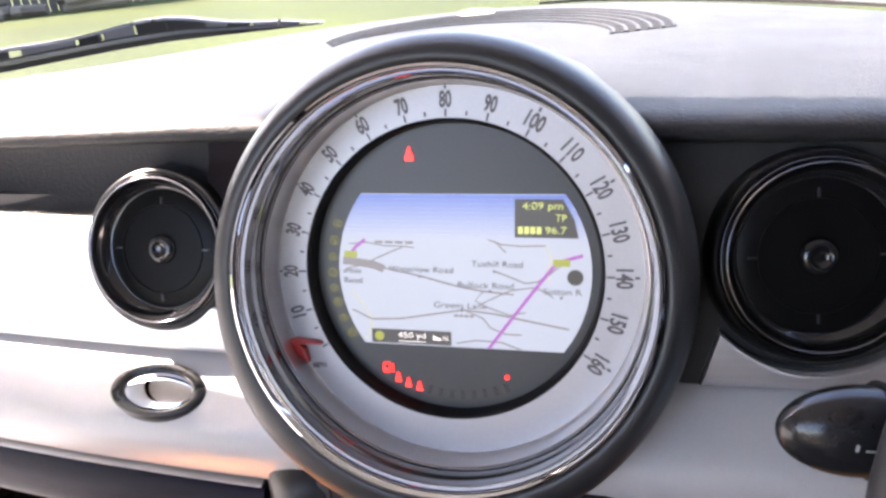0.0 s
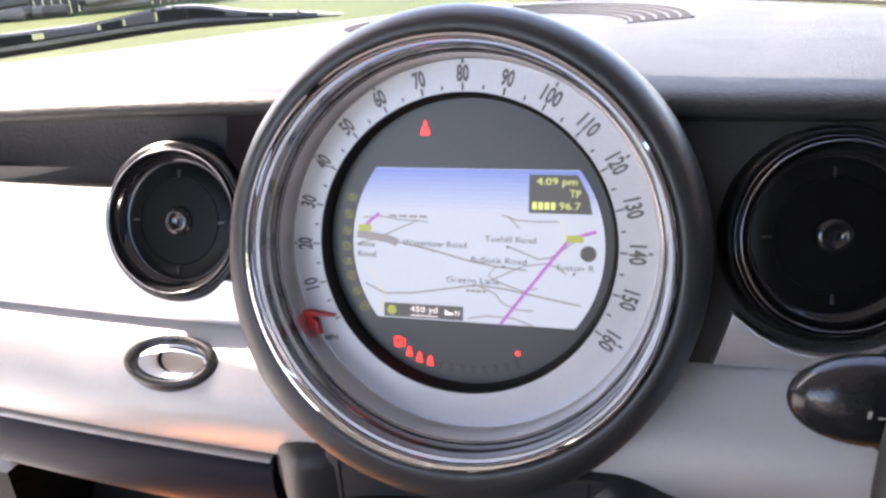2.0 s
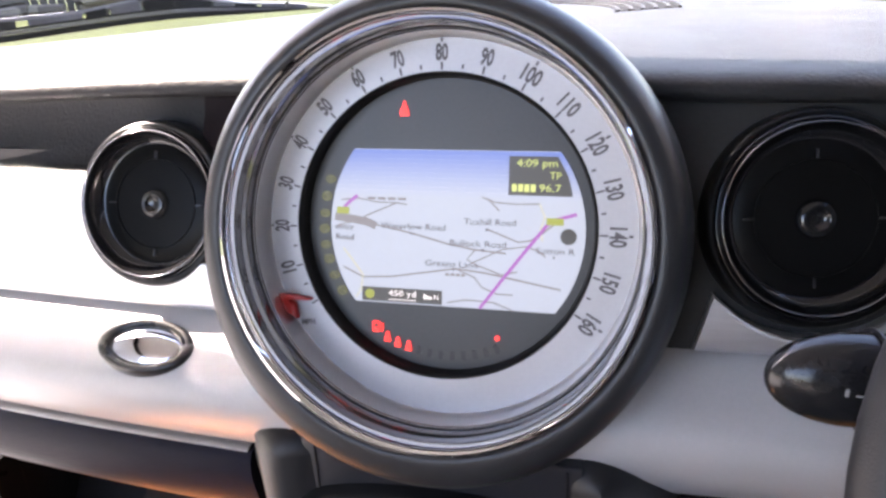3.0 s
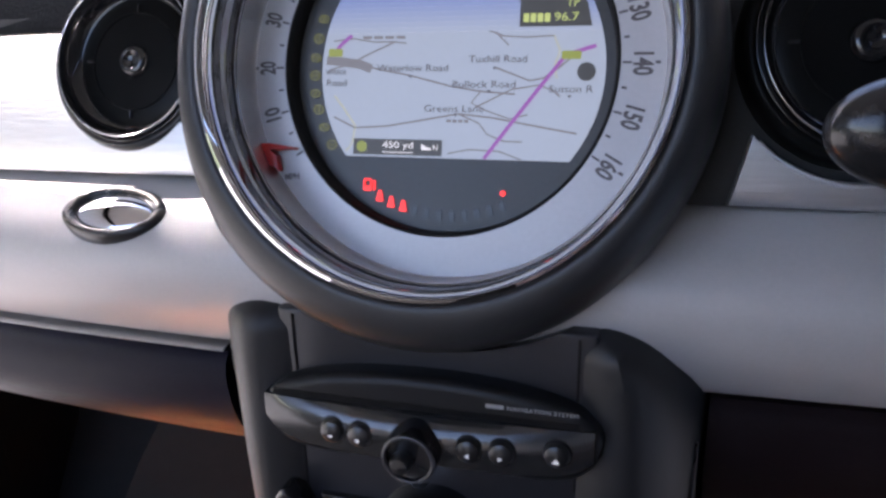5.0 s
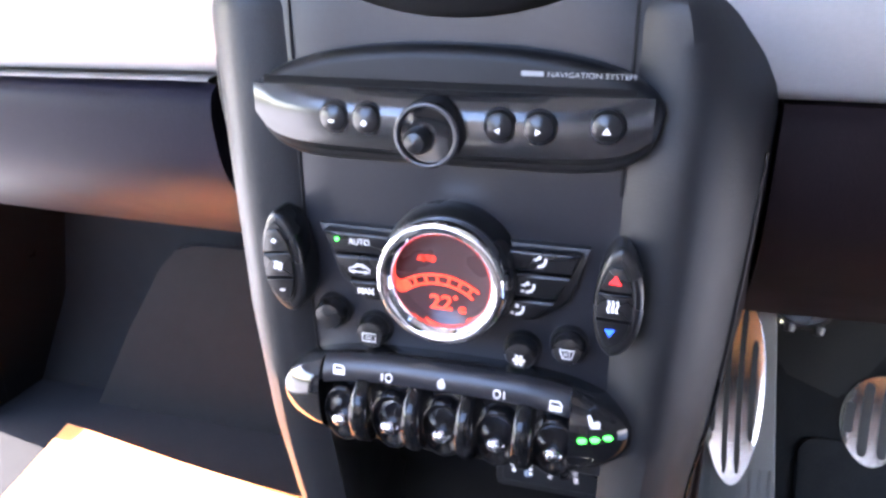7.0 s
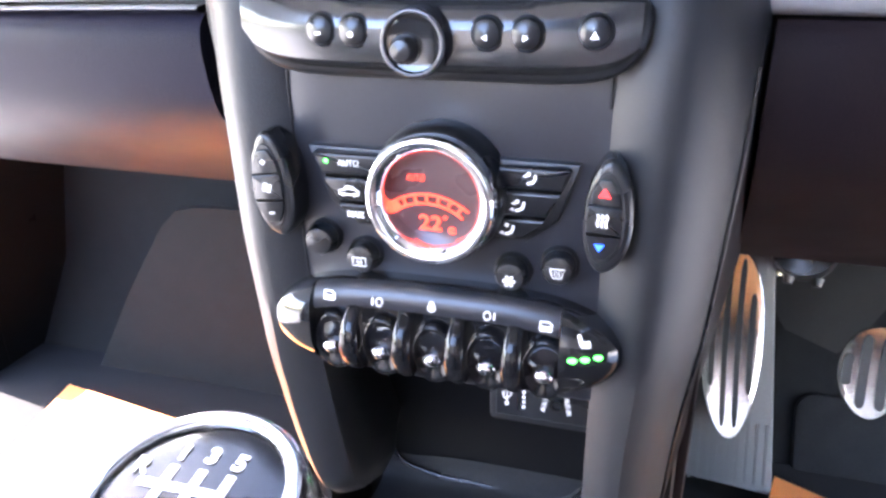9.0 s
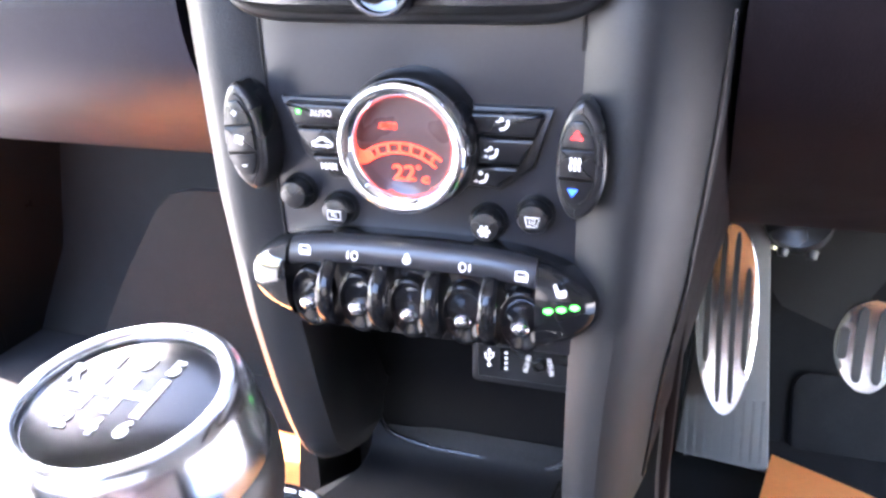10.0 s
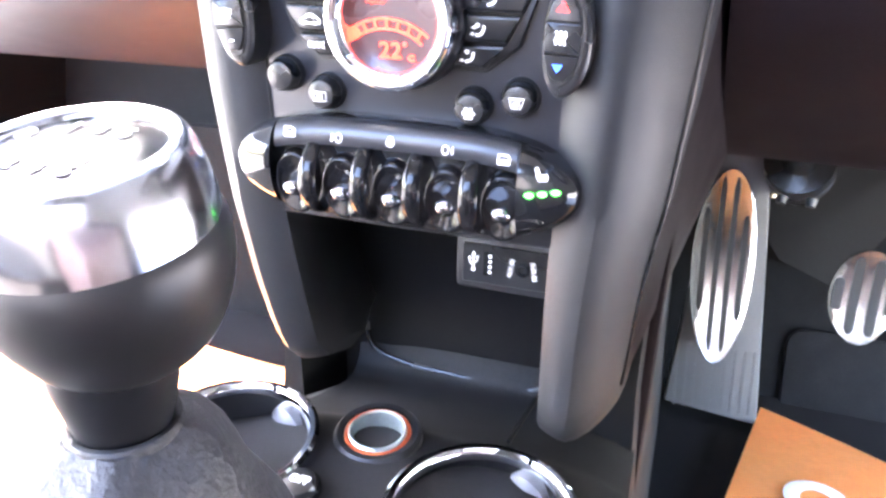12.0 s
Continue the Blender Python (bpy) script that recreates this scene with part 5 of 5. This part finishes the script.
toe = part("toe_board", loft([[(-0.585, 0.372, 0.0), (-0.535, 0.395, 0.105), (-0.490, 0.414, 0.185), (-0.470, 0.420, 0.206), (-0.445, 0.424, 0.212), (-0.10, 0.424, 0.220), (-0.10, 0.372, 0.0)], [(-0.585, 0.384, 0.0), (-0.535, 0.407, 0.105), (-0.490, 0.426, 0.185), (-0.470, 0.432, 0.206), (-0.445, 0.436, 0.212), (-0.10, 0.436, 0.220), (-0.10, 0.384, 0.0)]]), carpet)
tagged(toe, "carpeted toe board of the passenger footwell, colour darkened for shade", "wall", kind="structure")
tunnel = part("tunnel_side", loft([[(x, y, 0.0), (x * 0.9, y, 0.10), (x * 0.82, y, 0.20), (x * 0.80, y, 0.36), (-0.10, y, 0.36), (-0.10, y, 0.0)] for y, x in ((0.42, -0.26), (0.30, -0.19), (0.16, -0.15), (0.05, -0.135))]), carpet_light)
tagged(tunnel, "grey carpeted side of the transmission tunnel", "wall", kind="structure")
tr = part("tunnel_side", loft([[(x, y, 0.0), (x * 0.95, y, 0.10), (x * 0.90, y, 0.20), (x * 0.88, y, 0.36), (0.08, y, 0.36), (0.08, y, 0.0)] for y, x in ((0.46, 0.13), (0.30, 0.13), (0.10, 0.128), (0.065, 0.12))]), soft_black)
tagged(tr, "black side of the transmission tunnel", "wall", kind="structure")
heel = part("heel_mat", prism(rrect(0.20, 0.092, 0.02, 6), 0.0, 0.010, 0.004, 2), carpet_light, m=pose(0.345, 0.420, 0.022, 55))
tagged(heel, "charcoal carpet heel mat with rounded corner on driver floor", "floor mat")


def paper_mat(cx, cy, w, d, turn, skew, label):
    bm = bmesh.new()
    n = 14
    grid = [[bm.verts.new((w * (i / n - 0.5) + skew * d * (1 - j / n) * (1 - i / n), d * (j / n - 0.5), 0.006 + 0.004 * math.sin(5 * i / n + 2 * j / n) * (j / n))) for i in range(n + 1)] for j in range(n + 1)]
    for j in range(n):
        for i in range(n):
            bm.faces.new((grid[j][i], grid[j][i + 1], grid[j + 1][i + 1], grid[j + 1][i]))
    bmesh.ops.solidify(bm, geom=list(bm.faces), thickness=0.0006)
    p = part("paper_floor_mat", bm, paper, m=pose(cx, cy, 0.008, 0, 0, turn))
    tagged(p, label, "floor mat", "paper floor mats")
    return p


paper_mat(-0.387, 0.131, 0.40, 0.30, -6.5, 0.34, "sunlit orange paper protection mat on the passenger floor")


def driver_sheet():
    """A large sheet with a slanting front edge, lying nearly flat."""
    bm = bmesh.new()
    n = 16
    grid = []
    for j in range(n + 1):
        f = j / n
        a = Vector((float(np.interp(f, (0, 0.45, 1), (0.2245, 0.187, 0.151))), 0.362 - 0.34 * f, 0))
        b = Vector((0.61, 0.155 - 0.25 * f, 0))
        grid.append([bm.verts.new(a.lerp(b, i / n) + Vector((0, 0, 0.007 + 0.003 * math.sin(7 * i / n + 5 * f)))) for i in range(n + 1)])
    for j in range(n):
        for i in range(n):
            bm.faces.new((grid[j][i], grid[j][i + 1], grid[j + 1][i + 1], grid[j + 1][i]))
    bmesh.ops.solidify(bm, geom=list(bm.faces), thickness=0.0006)
    return bm


pd = part("paper_floor_mat", driver_sheet(), paper, m=pose(0, 0, 0.004))
tagged(pd, "orange paper protection mat with white print, driver floor", "floor mat", "paper floor mats")
part("print_ring", lathe(ring_profile(0.013, 0.026, 0.0, 0.0006, 0.6, 2), 40, squash=(1, 0.9)), paper_white, pd, "white printed ring", m=pose(0.2605, 0.2370, 0.0105))

# ---- closing shell: roof, doors, rear, pillars ----
roof = part("ceiling", box(-0.66, 0.66, -0.98, 0.18, 1.22, 1.25), trim_cloth)
tagged(roof, "grey headlining of the cabin", "ceiling", kind="structure")
# unseen driver-side wall, added dark with a low gap to limit light from there
wr = part("wall_right", join(box(0.70, 0.74, 0.36, 0.62, -0.03, 0.28), box(0.70, 0.74, -0.98, -0.36, -0.03, 0.28), box(0.70, 0.74, -0.98, 0.62, 0.28, 1.22)), shell_dark)
tagged(wr, "unseen dark wall on the driver side, holds back light above a low gap", "wall", kind="structure")
wl = part("wall_left", join(box(-0.74, -0.70, 0.342, 0.62, -0.03, 0.64), box(-0.74, -0.70, 0.300, 0.3415, -0.03, 0.165), box(-0.74, -0.70, -0.98, -0.80, -0.03, 0.75), box(-0.70, -0.66, -0.98, 0.14, 1.17, 1.22)), vent_black)
tagged(wl, "dark sill and door opening on the passenger side", "wall", kind="structure")
# unseen sun blocker; its front edge decides how much dash the sun reaches
wl2 = part("wall_left", box(-0.74, -0.70, -0.80, 0.105, 0.60, 1.17), shell_mid)
tagged(wl2, "unseen grey panel on the passenger side, keeps sun off the console", "wall", kind="structure")
wb = part("wall_rear", box(-0.70, 0.70, -0.98, -0.94, 0.26, 0.66), shell_pale)
wb0 = part("wall_rear", box(-0.70, 0.70, -0.98, -0.94, -0.03, 0.26), shell_dark)
tagged(wb0, "dark lower wall closing the cabin behind", "wall", kind="structure")
wb2 = part("wall_rear", box(0.02, 0.70, -0.98, -0.94, 0.66, 1.22), shell_dark)
tagged(wb2, "dark upper wall closing the cabin behind", "wall", kind="structure")
tagged(wb, "pale grey wall closing the cabin behind", "wall", kind="structure")

# unseen block added where the driver seat stands, toned for the pedal reflections
tagged(part("wall_rear_right", box(0.17, 0.62, -0.94, -0.46, 0.0, 0.30, 0.03, 4), rear_leather), "unseen leather block in place of the driver seat, for reflections", "wall", kind="structure")

# ---- windscreen, wipers and outdoors ----
rings = []
for i in range(25):
    x = -0.66 + 1.32 * i / 24
    lo, hi = (x, 0.600 - 1.45 * x * x * 0.9, 0.685 - 0.06 * x * x), (x * 0.97, 0.19 - 0.25 * x * x, 1.225)
    rings.append([lo, hi, (hi[0], hi[1] + 0.003, hi[2] + 0.002), (lo[0], lo[1] + 0.003, lo[2] + 0.002)])
ws = part("windscreen", loft(rings), glass)
tagged(ws, "clear curved windscreen glass above the dashboard", "windscreen", kind="structure")
ws.visible_shadow = False
wiper = thing("wiper", Matrix.Identity(4), "black windscreen wiper arm and blade at rest", "wiper")
bow = lambda x: 0.640 - 1.45 * x * x
def ribbon(lo, hi, dy, thick, x0=-0.62, x1=-0.262, n=40):
    """An upright strip that follows the foot of the windscreen between two heights."""
    rings = []
    for i in range(n + 1):
        x = x0 + (x1 - x0) * i / n
        y, a, b = bow(x) + dy, lo(x), hi(x)
        rings.append([(x, y, a), (x, y, b), (x, y + thick, b), (x, y + thick, a)])
    return loft(rings)


shrink = lambda x: min(1.0, max(0.12, (-0.255 - x) / 0.12))
base = lambda x: float(np.interp(x, (-0.62, -0.49, -0.42, -0.387, -0.317, -0.262), (0.694, 0.6985, 0.7025, 0.7030, 0.7000, 0.6985)))
part("blade", ribbon(lambda x: base(x), lambda x: base(x) + 0.0060 * shrink(x), 0.000, 0.004), rubber, wiper)
part("blade_rail", ribbon(lambda x: base(x) + 0.0064 * shrink(x), lambda x: base(x) + 0.0092 * shrink(x), -0.001, 0.006), wiper_grey, wiper, "grey steel blade rail")
part("blade_rail", ribbon(lambda x: base(x) + 0.0095 * shrink(x), lambda x: base(x) + 0.0118 * shrink(x), 0.000, 0.005), rubber, wiper)
rise = lambda x: base(x) + 0.0165 * shrink(x) + 0.0040 * math.exp(-((x + 0.405) / 0.035) ** 2) + 0.0012 * math.sin(60 * x)
part("arm", ribbon(lambda x: rise(x), lambda x: rise(x) + 0.0034 * shrink(x), 0.004, 0.008), arm_grey, wiper, "grey painted arm")
for x, w, dark in ((-0.520, 0.012, 0), (-0.492, 0.008, 1), (-0.462, 0.014, 0), (-0.438, 0.006, 1), (-0.420, 0.009, 0), (-0.398, 0.010, 1), (-0.374, 0.013, 1), (-0.352, 0.007, 0), (-0.335, 0.008, 1), (-0.312, 0.010, 0), (-0.292, 0.008, 0)):
    part("bridge", ribbon(lambda u: base(u) + 0.0116 * shrink(u), lambda u: rise(u) + 0.0006, 0.002, 0.005, x - w, x + w, 3), rubber if dark else wiper_grey, wiper)
for x in (-0.410, -0.396, -0.300):
    part("pivot", lathe([(0.0, 0.004), (0.0015, 0.003), (0.0018, 0.0)], 12), satin_black, wiper, m=pose(x, bow(x) + 0.004, rise(x) + 0.0018, 90))
wiper_r = thing("wiper", Matrix.Identity(4), "second black windscreen wiper blade at rest", "wiper")
low = lambda x: float(np.interp(x, (-0.02, 0.04, 0.20, 0.35, 0.55), (0.6965, 0.6975, 0.6950, 0.6930, 0.6880)))
part("blade", ribbon(low, lambda x: low(x) + 0.0032, 0.000, 0.004, -0.02, 0.55), rubber, wiper_r)
part("blade_rail", ribbon(lambda x: low(x) + 0.0040, lambda x: low(x) + 0.0058, -0.001, 0.006, 0.03, 0.55), wiper_grey, wiper_r, "grey steel blade rail")
cowl = part("cowl", loft([[(x, 0.625 - 1.45 * x * x, 0.660), (x, 0.625 - 1.45 * x * x, 0.672), (x, 0.72 - 1.45 * x * x, 0.664), (x, 0.72 - 1.45 * x * x, 0.65)] for x in [-0.62 + 0.05 * i for i in range(25)]]), satin_black)
tagged(cowl, "black plastic scuttle below the windscreen", "trim", kind="structure")

bm = bmesh.new()
bmesh.ops.create_grid(bm, x_segments=40, y_segments=40, size=400)
ground = part("ground", bm, grass, m=pose(0, 0, -0.33))
tagged(ground, "sunlit short grass round the car", "grass", kind="structure")
# out-of-view pale slab, added as a light bouncer beside the car
apron = part("pavement", box(-7.0, 5.0, -9.0, 2.2, -0.36, -0.318), concrete)
tagged(apron, "unseen pale concrete added round the car to bounce light in", "pavement", kind="structure")
fence = thing("fence", pose(-11.6, 12.9, -0.33, 0, 0, 42), "weathered wooden fence at the edge of the grass", "fence")
for k in range(60):
    part("board", box(k * 0.16 - 6.0, k * 0.16 - 5.86, -0.02, 0.02, 0, 1.5 + 0.06 * math.sin(k * 2.3)), fence_wood, fence)
for h in (0.4, 1.2):
    part("rail", box(-6.0, 3.6, 0.02, 0.06, h, h + 0.09), fence_wood, fence)

logs = thing("log_pile", pose(-11.2, 12.3, -0.33, 0, 0, 42), "pale cut logs and branches piled by the fence", "log pile")
rng = random.Random(5)
for k in range(22):
    x, r = rng.uniform(-4.5, 1.6), rng.uniform(0.05, 0.11)
    a, L = rng.uniform(-0.5, 0.5), rng.uniform(0.5, 1.3)
    z = r + (0.16 if k % 3 == 0 else 0.0)
    d = Vector((math.cos(a), math.sin(a), rng.uniform(-0.02, 0.12)))
    p = Vector((x, rng.uniform(-0.15, 0.15), z))
    part("log", tube([tuple(p - d * L / 2), tuple(p + Vector((0, 0, 0.02))), tuple(p + d * L / 2)], r, 7), log_wood if k % 2 else fence_wood, logs)

# ---- under the steering column ----
joint = thing("steering_joint", pose(0.2135, 0.37, 0.251, 60, 0, -12) @ Matrix.Scale(1.25, 4), "black steering column joint with shiny bolts under the dashboard", "steering joint")
part("yoke", lathe([(0.0, -0.030), (0.018, -0.028), (0.020, -0.010), (0.016, 0.0), (0.022, 0.008), (0.022, 0.030), (0.0, 0.034)], 28), satin_black, joint)
part("shaft", lathe([(0.011, 0.03), (0.011, 0.16), (0.0, 0.16)], 20), stalk_black, joint)
for x, y in ((-0.006, -0.021), (0.012, -0.020)):
    part("bolt", moved(lathe([(0.0, 0.006), (0.0030, 0.0055), (0.0040, 0.0)], 12), pose(x, y, 0.012, 90)), dark_metal, joint)
part("collar", lathe(ring_profile(0.018, 0.0225, 0.0, 0.006, 0.7, 3), 28), dark_metal, joint)
part("return_spring", tube(smooth_path([(-0.040, -0.016, -0.030), (-0.030, -0.017, -0.022), (-0.020, -0.018, -0.012), (-0.012, -0.019, -0.004)], 4), 0.0018, 6), material("zinc spring wire", (0.45, 0.40, 0.28), 0.4, metal=0.8), joint, "thin zinc return spring")
hb = thing("heater_box", pose(0.25, 0.45, 0.20), "black moulded heater box behind the pedals", "heater box")
part("shell", loft([[(-0.050, y, 0.11), (-0.055, y, -0.02), (-0.030, y, -0.055), (0.020, y, -0.075), (0.040, y, -0.05), (0.085, y, 0.05), (0.10, y, 0.14)] for y in (-0.03, 0.0, 0.08)]), rim_matt, hb)
part("flange", box(-0.055, 0.10, -0.038, -0.028, 0.100, 0.112, 0.002, 1), satin_black, hb)
